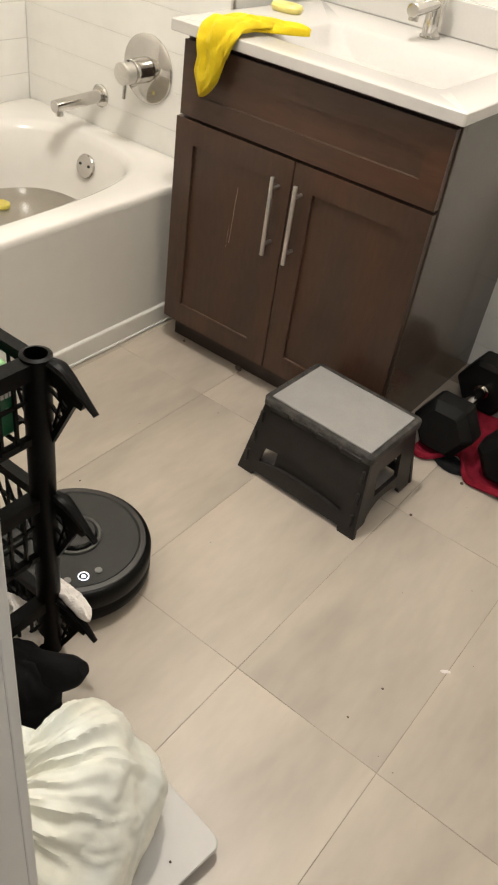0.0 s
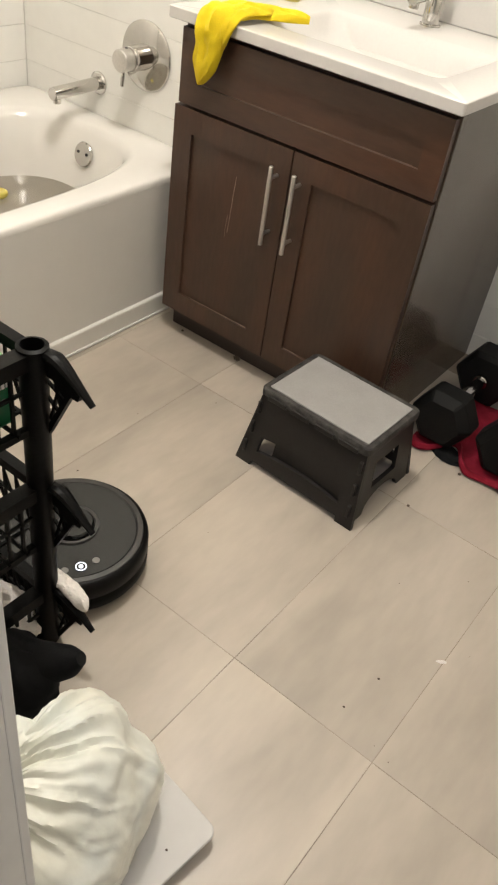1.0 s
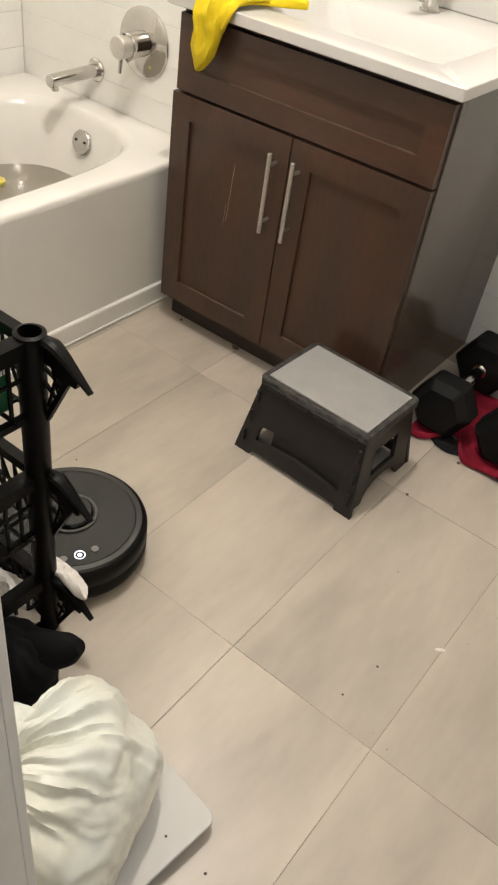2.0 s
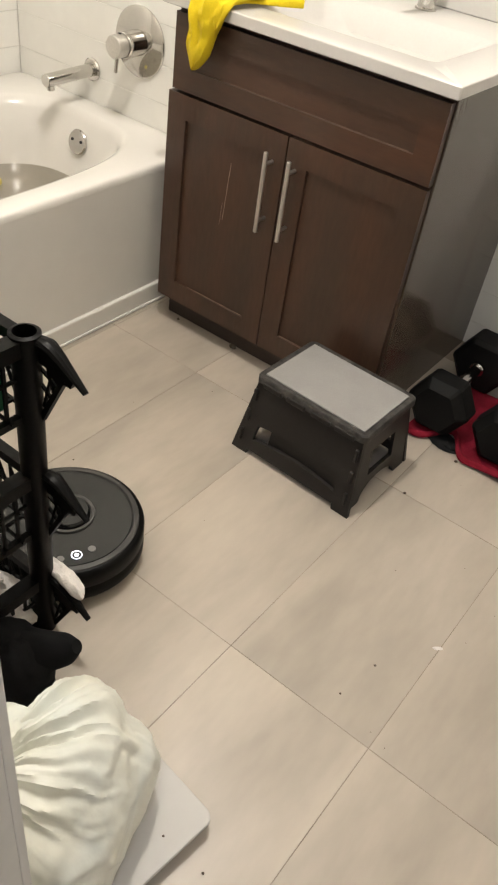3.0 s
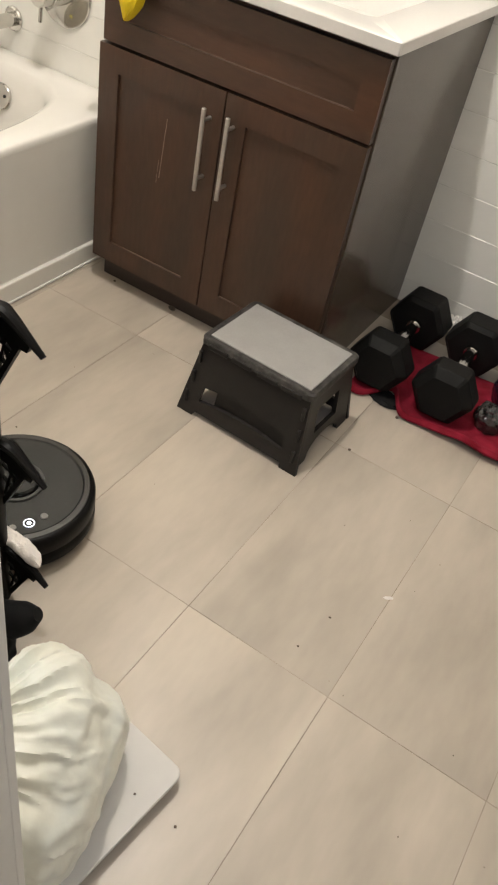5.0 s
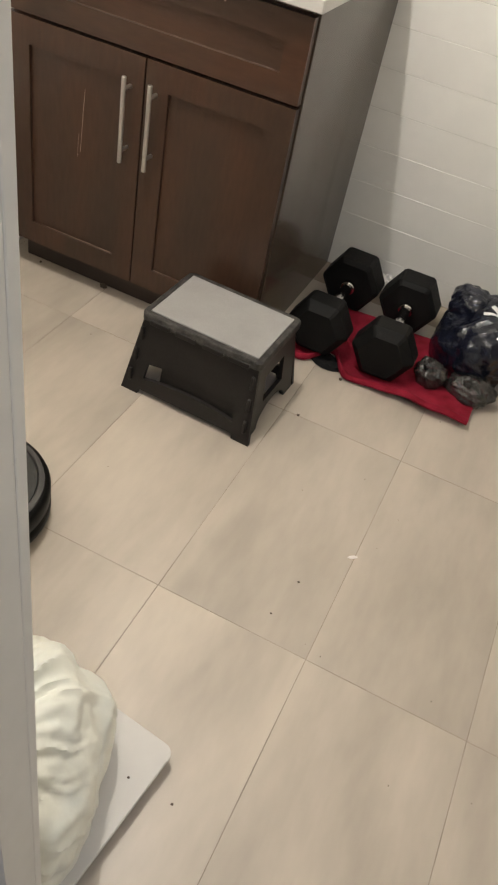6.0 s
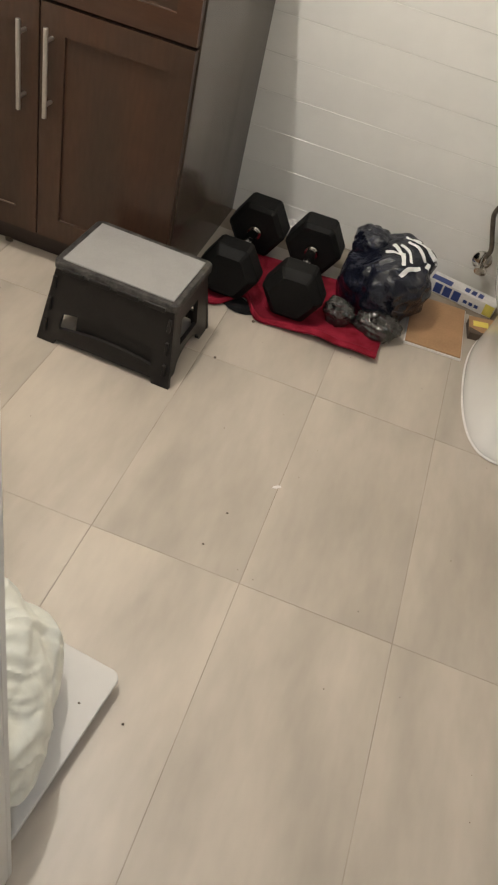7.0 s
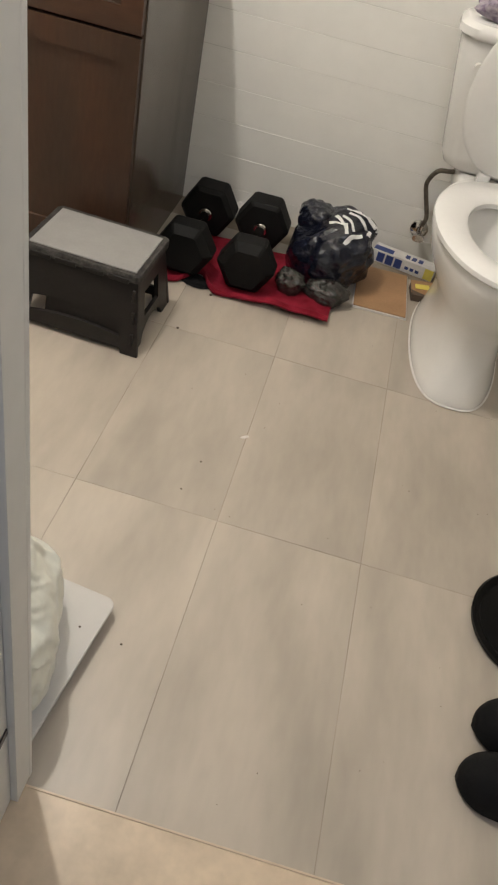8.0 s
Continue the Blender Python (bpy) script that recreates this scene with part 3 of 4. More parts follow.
def leg_panel(w_top, w_bot, h, hole, arch, thick):
    """An upright board in the xz plane with a slot and an arched foot."""
    n = 14
    bm = bmesh.new()
    outer = [(-w_top, h), (w_top, h), (w_bot, 0), (w_bot - 0.045, 0)]
    if arch < 0.02:
        outer += [(w_bot - 0.048, arch), (-w_bot + 0.048, arch)]
    else:
        outer += [((w_bot - 0.05) * math.cos(math.pi * i / n), arch * math.sin(math.pi * i / n) + 0.004) for i in range(n + 1)]
    outer += [(-w_bot + 0.045, 0), (-w_bot, 0)]
    hx_, z0, z1 = hole
    bow = 0.011 if hx_ > 0.08 else 0.0
    inner = [(hx_ * (i / 7 - 1), z0 + bow * (1 - (i / 7 - 1) ** 2)) for i in range(15)]
    inner += [(hx_ * 0.96 * (1 - i / 7), z1 + bow * 0.9 * (1 - (1 - i / 7) ** 2)) for i in range(15)]
    edges = []
    for line in (outer, inner):
        vs = [bm.verts.new((x, 0, z)) for x, z in line]
        edges += [bm.edges.new((vs[i], vs[(i + 1) % len(vs)])) for i in range(len(vs))]
    bmesh.ops.triangle_fill(bm, edges=edges, use_beauty=True, use_dissolve=False)
    got = bmesh.ops.extrude_face_region(bm, geom=bm.faces[:])
    for v in got["geom"]:
        if isinstance(v, bmesh.types.BMVert):
            v.co.y += thick
    return bm


def tilted(bm, drop, way, side):
    """Leans an upright board outward at its foot, and turns it to its side."""
    for v in bm.verts:
        v.co.y -= drop * (1 - v.co.z / (SH - 0.02))
    bmesh.ops.transform(bm, matrix=Matrix.Translation(side) @ pose(0, 0, 0, 0, 0, way), verts=bm.verts)
    return bm


hh = SH - 0.020
part("front_leg_panel", tilted(leg_panel(wx - 0.006, wx + 0.020, hh, (0.120, 0.042, 0.084), 0.013, 0.010), 0.036, 0, (0, -wy + 0.006, 0)), CHARCOAL, stool)
part("back_leg_panel", tilted(leg_panel(wx - 0.012, wx + 0.009, hh, (0.120, 0.042, 0.084), 0.013, 0.010), 0.036, 180, (0, wy - 0.006, 0)), CHARCOAL, stool)
part("side_leg_panel", tilted(leg_panel(wy - 0.012, wy + 0.014, hh, (0.052, 0.066, 0.136), 0.040, 0.010), 0.018, 90, (wx - 0.010, 0, 0)), CHARCOAL, stool)
part("side_leg_panel", tilted(leg_panel(wy - 0.012, wy + 0.014, hh, (0.052, 0.066, 0.136), 0.040, 0.010), 0.018, -90, (-wx + 0.010, 0, 0)), CHARCOAL, stool)
bm = loft([rect_ring(wx - 0.004, wy - 0.004, SH - 0.022, 0.014), rect_ring(wx, wy, SH - 0.020, 0.016), rect_ring(wx, wy, SH - 0.004, 0.016), rect_ring(wx - 0.003, wy - 0.003, SH - 0.0005, 0.015),
           rect_ring(wx - 0.014, wy - 0.014, SH - 0.0005, 0.006), rect_ring(wx - 0.015, wy - 0.015, SH - 0.004, 0.006)])
part("top_frame", bm, WORN_TOP, stool, smooth=True)
part("inner_panel", tilted(lifted(box(-0.084, 0.002, 0.018, 0.140, 0.008, 0.150, 0.002), 0, 0.0115, 0), 0.036, 0, (0, -wy + 0.006, 0)), CHARCOAL, stool)
part("grip_mat", box(-wx + 0.016, -wy + 0.016, SH - 0.0035, wx - 0.016, wy - 0.016, SH + 0.001, 0.0012), MAT_GREY, stool, "light grey ribbed grip mat")
for x in (-0.10, -0.035, 0.035, 0.10):
    part("hinge_tab", box(x - 0.026, -wy - 0.004, SH - 0.024, x + 0.026, -wy + 0.002, SH - 0.012, 0.0015), CHARCOAL, stool)
for z in (0.030, 0.085, 0.140):
    f = 1 - z / hh
    for sx in (-1, 1):
        x, y = sx * (wx - 0.015 + 0.018 * f), -wy + 0.004 - 0.036 * f
        part("hinge_knuckle", box(x - 0.004, y - 0.0035, z, x + 0.004, y + 0.004, z + 0.034, 0.0015), CHARCOAL, stool)

# ---- dumbbells on the red towel ----
towel = thing("red_towel", 0, 0, 0, label="dark red towel spread under the dumbbells", category="towel")


def towel_mesh():
    bm = bmesh.new()
    nx, ny = 70, 40
    grid = []
    for j in range(ny + 1):
        row = []
        for i in range(nx + 1):
            u, v = i / nx, (j / ny) ** 1.5
            x = 0.800 + 0.50 * u
            front = 0.074 + 0.078 * math.exp(-((x - 0.906) / 0.036) ** 2) + 0.010 * noise.noise(Vector((u * 7, 2, 0)))
            y = front + v * (0.40 - 0.18 * max(0, u - 0.7) / 0.3 - front)
            z = 0.005 + 0.006 * abs(noise.noise(Vector((x * 11, y * 11, 1)))) + 0.010 * max(0, noise.noise(Vector((x * 6 + 3, y * 7, 4)))) * (1 - v * 0.6)
            z += 0.013 * math.exp(-((y - front - 0.010) / 0.011) ** 2)  # rolled front hem
            z += 0.010 * min(1, max(0, (u - 0.45) * 4)) * (1 - max(0, v - 0.8) * 3)
            row.append(bm.verts.new((x, y, z)))
        grid.append(row)
    for j in range(ny):
        for i in range(nx):
            bm.faces.new((grid[j][i], grid[j][i + 1], grid[j + 1][i + 1], grid[j + 1][i]))
    got = bmesh.ops.extrude_face_region(bm, geom=bm.faces[:])
    for v in got["geom"]:
        if isinstance(v, bmesh.types.BMVert):
            v.co.z = max(0.0006, v.co.z - 0.006)
    return bm


part("towel", towel_mesh(), RED, towel, smooth=True)
lining = thing("black_liner", 0, 0, 0.0005, label="crumpled black plastic liner under the towel's corner", category="liner")
part("liner", lifted(lump(0.044, 0.034, 0.007, 3, 0.3, n=32, m=16, floor=0), 0.908, 0.118, 0.001), BLACK_CLOTH, lining, smooth=True)

HEX = 0.075


def hex_head(y0, y1):
    rings = []
    for y, k in ((y0, 0.72), (y0 + 0.022, 0.98), (y0 + 0.026, 1.0), (y1 - 0.014, 1.0), (y1 - 0.010, 0.98), (y1, 0.84)):
        ring = []
        for i in range(6):
            a, b = radians(60 * i), radians(60 * (i + 1))
            p, q = Vector((math.cos(a), 0, math.sin(a))), Vector((math.cos(b), 0, math.sin(b)))
            for f in (0.06, 0.94):
                w = p.lerp(q, f) * HEX / math.cos(radians(30)) * k
                ring.append(Vector((w.x, y, w.z + HEX)))
        rings.append(ring)
    return loft(rings)


def dumbbell():
    ob = thing("dumbbell", label="heavy black rubber hex dumbbell with a chrome handle", category="dumbbell", group="pair of dumbbells")
    part("head", hex_head(-0.197, -0.110), RUBBER, ob)
    back = hex_head(-0.182, -0.076)
    part("head", lifted(back, rz=180), RUBBER, ob)
    prof = [(0.0145, 0), (0.0145, 0.018), (0.0165, 0.03), (0.0180, 0.085), (0.0165, 0.138), (0.0145, 0.168), (0.0145, 0.186)]
    part("handle", merge(bmesh.new(), lathe(prof, 28), aimed((0, -0.110, HEX), (0, 0.076, HEX))), CHROME, ob, smooth=True)
    for y0, y1 in ((-0.1105, -0.094), (0.0765, 0.060)):
        part("collar", rod((0, y0, HEX), (0, y1, HEX), 0.020, 28, bevel=0.002), CHROME, ob, smooth=True)
    return ob


first = dumbbell()
first.matrix_basis = pose(1.030, 0.302, 0.0095, 0, 0, 2)
copy_thing(first, pose(0.853, 0.300, 0.0095, 0, 0, 0))

tissue = thing("crumpled_tissue", 0.925, 0.575, 0, label="crumpled white tissue against the wall", category="tissue")
part("tissue", lifted(lump(0.035, 0.022, 0.026, 8, 0.5, 3, n=32, m=20, floor=-0.018), 0, 0, 0.0195), PAPER, tissue, smooth=True)

# ---- bags and packets by the wall ----
bag = thing("plastic_bag", 1.245, 0.350, 0, label="shiny navy plastic shopping bag with white print, tied and full", category="bag")
body = lump(0.126, 0.135, 0.128, 5.2, 0.16, 1.4, n=110, m=72, floor=-0.080, fold=0.03)
for v in body.verts:
    v.co += Vector((0.34 * max(0, v.co.z), 0, 0)) + v.co.normalized() * (0.0035 * noise.noise(v.co * 46) + 0.008 * (0.2 - abs(noise.noise(v.co * 10 + Vector((3, 8, 1))))))
lifted(body, 0.0, 0.0, 0.092)
tree = BVHTree.FromBMesh(body)
part("bag", body, NAVY_BAG, bag, smooth=True)
part("knot", lifted(lump(0.062, 0.058, 0.054, 11, 0.16, 1.2, n=64, m=44, fold=0.10), -0.058, 0.036, 0.160), NAVY_BAG, bag, smooth=True)


def stroke(points, w):
    """A printed stroke laid on the bag's skin from in front and above; points lie across that direction."""
    bm = bmesh.new()
    pts = spline([Vector((x, v, 0)) for x, v in points], 6)
    right, rise, way = Vector((1, 0, 0)), Vector((0, 0.80, 0.60)), Vector((0, 0.60, -0.80))
    rows = []
    for i, p in enumerate(pts):
        t = (pts[min(i + 1, len(pts) - 1)] - pts[max(i - 1, 0)]).normalized()
        row = []
        for k in (-1, 0, 1):
            ww = w * (1 + 0.35 * noise.noise(Vector((p.x * 60, p.y * 60, k))))
            start = Vector((0, 0, 0.092)) + right * (p.x - t.y * ww * k) + rise * (p.y + t.x * ww * k) - way * 0.5
            hit, normal = tree.ray_cast(start, way)[:2]
            row.append((hit + normal * 0.0016) if hit else None)
        if None not in row:
            rows.append([bm.verts.new(q) for q in row])
    for a, b in zip(rows, rows[1:]):
        for k in (0, 1):
            bm.faces.new((a[k], a[k + 1], b[k + 1], b[k]))
    return bm


for line, w in (([(0.020, 0.100), (0.070, 0.092), (0.122, 0.054)], 0.0062), ([(0.030, 0.084), (0.062, 0.072), (0.090, 0.036)], 0.0052), ([(-0.004, 0.062), (0.026, 0.036), (0.040, -0.004)], 0.0052),
                ([(0.014, 0.066), (0.040, 0.052), (0.056, 0.014)], 0.0040), ([(-0.018, 0.030), (0.010, 0.036), (0.034, 0.034)], 0.0050), ([(0.040, -0.034), (0.056, -0.006), (0.084, 0.012)], 0.0056), ([(0.102, 0.040), (0.100, 0.018)], 0.0056)):
    part("print", stroke(line, w), WHITE_PRINT, bag, "white printed stroke")
wrap = thing("clear_bag", 1.165, 0.190, 0, label="small crumpled clear grey plastic bag", category="bag")
part("bag", lifted(lump(0.042, 0.040, 0.044, 14, 0.22, 1.5, n=72, m=50, floor=-0.030, fold=0.13), 0, 0, 0.038), CLEAR_BAG, wrap, smooth=True)
wrap2 = thing("clear_bag", 1.275, 0.205, 0, label="small knotted dark grey plastic bag", category="bag")
part("bag", lifted(lump(0.062, 0.048, 0.042, 21, 0.22, 1.4, n=72, m=50, floor=-0.030, fold=0.13), 0, 0, 0.034), CLEAR_BAG, wrap2, smooth=True)

carton = thing("flat_carton", 1.435, 0.352, 0, 3, label="flat brown cardboard carton with white edges", category="carton")
part("board", box(-0.080, -0.125, 0.0066, 0.080, 0.125, 0.0105, 0.001), CARD, carton)
bm = box(-0.083, -0.128, 0, 0.083, 0.128, 0.0062, 0.001)
part("tray", bm, PAPER, carton, "white paper-covered edge")

tpaste = thing("toothpaste_box", 1.490, 0.545, 0, -12, label="white and blue toothpaste carton lying by the wall", category="carton")
part("carton", box(-0.105, -0.026, 0, 0.105, 0.026, 0.042, 0.0015), PAPER, tpaste)
for i, x in enumerate((-0.075, -0.045, -0.015)):
    part("blue_panel", box(x - 0.012, -0.0275, 0.005, x + 0.012, -0.0262, 0.036), BLUE_PRINT, tpaste, "blue printed panel")
part("blue_band", box(-0.104, -0.024, 0.0421, -0.04, 0.004, 0.0428), BLUE_PRINT, tpaste)
for i in range(3):
    part("mark", box(0.000 + 0.022 * i, -0.014, 0.0421, 0.015 + 0.022 * i, 0.010, 0.0427), BLUE_PRINT, tpaste, "dark printed mark")
for i in range(3):
    part("mark", box(0.010 + 0.018 * i, -0.0275, 0.012, 0.022 + 0.018 * i, -0.0262, 0.022), BLUE_PRINT, tpaste, "dark printed mark")
part("corner_panel", box(0.075, -0.0275, 0.004, 0.104, -0.0262, 0.040), YELLOW_PRINT, tpaste, "yellow printed corner")
packet = thing("small_packet", 1.560, 0.395, 0, 8, label="small torn brown and yellow card packet", category="packet")
part("sleeve", box(-0.035, -0.038, 0, 0.035, 0.038, 0.022, 0.001), GRIT, packet)
part("flap", lifted(box(-0.036, -0.030, 0, 0.036, 0.034, 0.002), 0, 0.006, 0.0242, 8, -4), CARD, packet)
part("label", lifted(box(-0.024, -0.010, 0, 0.020, 0.012, 0.001), 0, 0.008, 0.0275, 8, -4), YELLOW_PRINT, packet)

# ---- the toilet ----
TCX = 1.668
toilet = thing("toilet", TCX, 0, 0, label="white ceramic toilet with its seat down and lid raised", category="toilet")


def egg(w, y0, y1, z, n=64, back=0.8, fore=1.0):
    """A bowl's outline: round in front, fuller behind."""
    pts = []
    cy_ = y0 + (y1 - y0) * 0.56
    for i in range(n):
        a = math.tau * i / n
        c, s = math.cos(a), math.sin(a)
        ly = (y1 - cy_) if s > 0 else (cy_ - y0)
        ww = w * (abs(c) ** (back if s > 0 else fore))
        pts.append(Vector((math.copysign(ww, c), cy_ + s * ly, z)))
    return pts


bm = loft([egg(0.124, -0.134, 0.46, 0.0, fore=0.66), egg(0.126, -0.136, 0.46, 0.012, fore=0.66), egg(0.120, -0.126, 0.46, 0.03, fore=0.66), egg(0.106, -0.104, 0.45, 0.10, fore=0.68), egg(0.104, -0.096, 0.45, 0.17, fore=0.72), egg(0.134, -0.135, 0.44, 0.24),
           egg(0.170, -0.185, 0.43, 0.31), egg(0.184, -0.208, 0.42, 0.36), egg(0.187, -0.213, 0.42, 0.385), egg(0.182, -0.208, 0.415, 0.395),
           egg(0.130, -0.155, 0.25, 0.396), egg(0.123, -0.148, 0.242, 0.385), egg(0.113, -0.12, 0.22, 0.33), egg(0.085, -0.05, 0.16, 0.24), egg(0.03, 0.02, 0.08, 0.20)], cap=False)
part("bowl", bm, CHINA, toilet, smooth=True)
part("caulk", loft([egg(0.1285, -0.1385, 0.462, 0.0005, fore=0.66), egg(0.131, -0.141, 0.462, 0.003, fore=0.66), egg(0.1265, -0.1365, 0.462, 0.006, fore=0.66)], cap=False), PAPER, toilet)
part("bowl_water", lifted(loft([egg(0.088, -0.05, 0.16, 0), egg(0.001, 0.04, 0.042, 0.0001)], cap=False), 0, 0, 0.252), SHADED_BOWL_WATER, toilet)
seat = loft([egg(0.188, -0.216, 0.335, 0.3975), egg(0.194, -0.223, 0.342, 0.404), egg(0.193, -0.222, 0.341, 0.414), egg(0.182, -0.210, 0.332, 0.421),
             egg(0.120, -0.138, 0.232, 0.420), egg(0.108, -0.125, 0.220, 0.412), egg(0.107, -0.124, 0.219, 0.400), egg(0.110, -0.128, 0.222, 0.3975), egg(0.188, -0.216, 0.335, 0.3975)], cap=False)
part("seat", seat, SEAT, toilet, smooth=True)
lid = loft([egg(0.180, 0.0, 0.47, 0.0), egg(0.190, -0.01, 0.478, 0.004), egg(0.192, -0.012, 0.48, 0.012), egg(0.184, -0.004, 0.473, 0.019), egg(0.10, 0.09, 0.38, 0.022)])
bmesh.ops.transform(lid, matrix=Matrix.Translation((0, 0.362, 0.425)) @ pose(0, 0, 0, 100) @ pose(0, 0, 0, 0, 0, 180) @ Matrix.Translation((0, -0.48, 0)), verts=lid.verts)
part("lid", lid, SEAT, toilet, smooth=True)
for sx in (-0.07, 0.07):
    part("hinge", box(sx - 0.018, 0.345, 0.396, sx + 0.018, 0.385, 0.432, 0.006), SEAT, toilet)
tank = loft([rect_ring(0.150, 0.066, 0.388, 0.03), rect_ring(0.182, 0.082, 0.402, 0.045), rect_ring(0.196, 0.087, 0.430, 0.05), rect_ring(0.240, 0.094, 0.68, 0.055), rect_ring(0.245, 0.095, 0.725, 0.055)])
part("tank", lifted(tank, 0, 0.505, 0), CHINA, toilet, smooth=True)
part("shelf", box(-0.13, 0.36, 0.30, 0.13, 0.60, 0.3875, 0.02, 3), CHINA, toilet, smooth=True)
tl = loft([rect_ring(0.250, 0.100, 0.0, 0.06), rect_ring(0.258, 0.104, 0.006, 0.064), rect_ring(0.257, 0.104, 0.024, 0.064), rect_ring(0.244, 0.094, 0.036, 0.06)])
part("tank_lid", lifted(tl, 0, 0.502, 0.7255), CHINA, toilet, smooth=True)
bm = rod((-0.180, 0.412, 0.665), (-0.180, 0.395, 0.665), 0.012, 20)
rod((-0.180, 0.396, 0.665), (-0.105, 0.394, 0.658), 0.006, 14, bm=bm)
part("flush_lever", bm, CHINA, toilet, "white flush lever", smooth=True)

tp = thing("patterned_pouch", TCX - 0.14, 0.49, 0.7617, label="purple and white patterned pouch on the tank lid", category="pouch")
part("pouch", lifted(lump(0.085, 0.06, 0.045, 33, 0.25, 2, n=40, m=24, floor=-0.03), 0, 0, 0.033), PURPLE, tp, smooth=True)

stop = thing("supply_valve", 1.505, BACK - 0.0005, 0.115, label="chrome water supply stop valve on the wall", category="valve")
part("escutcheon", merge(bmesh.new(), lathe([(0.030, 0), (0.029, 0.004), (0.015, 0.012), (0.0, 0.012)], 32), pose(0, 0, 0, 90)), CHROME, stop, smooth=True)
bm = rod((0, -0.01, 0), (0, -0.062, 0), 0.0085, 18)
rod((0, -0.048, -0.004), (0, -0.048, 0.034), 0.008, 18, bm=bm)
part("body", bm, CHROME, stop, smooth=True)
part("handle", merge(bmesh.new(), loft([circle(1, 28, z, rx=0.019, ry=0.012) for z in (0, 0.014)]), aimed((0, -0.062, 0), (0, -0.09, 0))), CHROME, stop, smooth=True)
hose = thing("supply_hose", 1.505, BACK - 0.0485, 0.150, label="dark braided water supply hose to the tank", category="hose")
part("hose", tube([(0, 0, 0), (0.004, 0.0, 0.03), (-0.018, 0.004, 0.09), (-0.030, 0.0, 0.135), (-0.012, -0.012, 0.180), (0.022, -0.03, 0.196), (0.060, -0.045, 0.212), (0.076, -0.05, 0.244)], 0.0070, 14), HOSE, hose, smooth=True)
part("nut", rod((0.076, -0.05, 0.236), (0.076, -0.05, 0.256), 0.012, 10), CHROME, hose)

# ---- at the other side of the doorway ----
tray = thing("round_tray", 1.865, -0.788, 0, label="low round black plastic tray with a raised rim", category="tray")
part("tray", lathe([(0.125, 0), (0.134, 0.006), (0.136, 0.018), (0.131, 0.024), (0.124, 0.021), (0.118, 0.014), (0.06, 0.013), (0.0, 0.013)], 64), BLACK, tray, smooth=True)


def slipper():
    ob = thing("slipper", label="plain black rounded slipper lying on the floor", category="slipper", group="pair of slippers")
    sole, upper = [], []
    for i in range(33):
        f = (i / 32) ** 1.4
        x = 0.262 * f
        ends = min(1.0, f / 0.22, (1 - f) / 0.16)
        w = 0.054 * math.sqrt(max(0.0004, 1 - (1 - ends) ** 2)) * (1 - 0.16 * max(0, f - 0.35))
        sole.append([Vector((x, w * math.cos(a), 0.011 + 0.011 * math.sin(a))) for a in [math.tau * k / 24 for k in range(24)]])
        if f < 0.6:
            h = 0.066 * math.sqrt(max(0.0004, 1 - (1 - min(1, f / 0.34)) ** 2))
            upper.append([Vector((x, w * 0.99 * math.cos(a), 0.012 + h * math.sin(a))) for a in [math.pi * k / 18 for k in range(19)]])
    part("sole", loft(sole), RUBBER, ob, smooth=True)
    part("upper", loft(upper, close=False, cap=False), BLACK_CLOTH, ob, smooth=True)
    return ob


shoe = slipper()
shoe.matrix_basis = pose(1.708, -1.135, 0.0, 0, 0, -6)
copy_thing(shoe, pose(1.735, -1.032, 0.0, 0, 0, 2))

# ---- scale and rubbish bag ----
scales = thing("bathroom_scale", 0.905, -1.150, 0, -7, label="flat white glass bathroom scale on low feet", category="scale")
bm = loft([rect_ring(0.149, 0.149, 0.022, 0.018), rect_ring(0.150, 0.150, 0.023, 0.018), rect_ring(0.150, 0.150, 0.029, 0.018), rect_ring(0.1485, 0.1485, 0.030, 0.018)])
part("plate", bm, SCALE_GLASS, scales)
for sx in (-0.11, 0.11):
    for sy in (-0.11, 0.11):
        part("foot", lifted(lathe([(0.018, 0), (0.02, 0.004), (0.022, 0.0219)], 20), sx, sy, 0), SATIN_GREY, scales)

rubbish = thing("rubbish_bag", 0.886, -1.160, 0.0305, label="tied white plastic rubbish bag with gathered pleats, standing on the scale", category="bag")


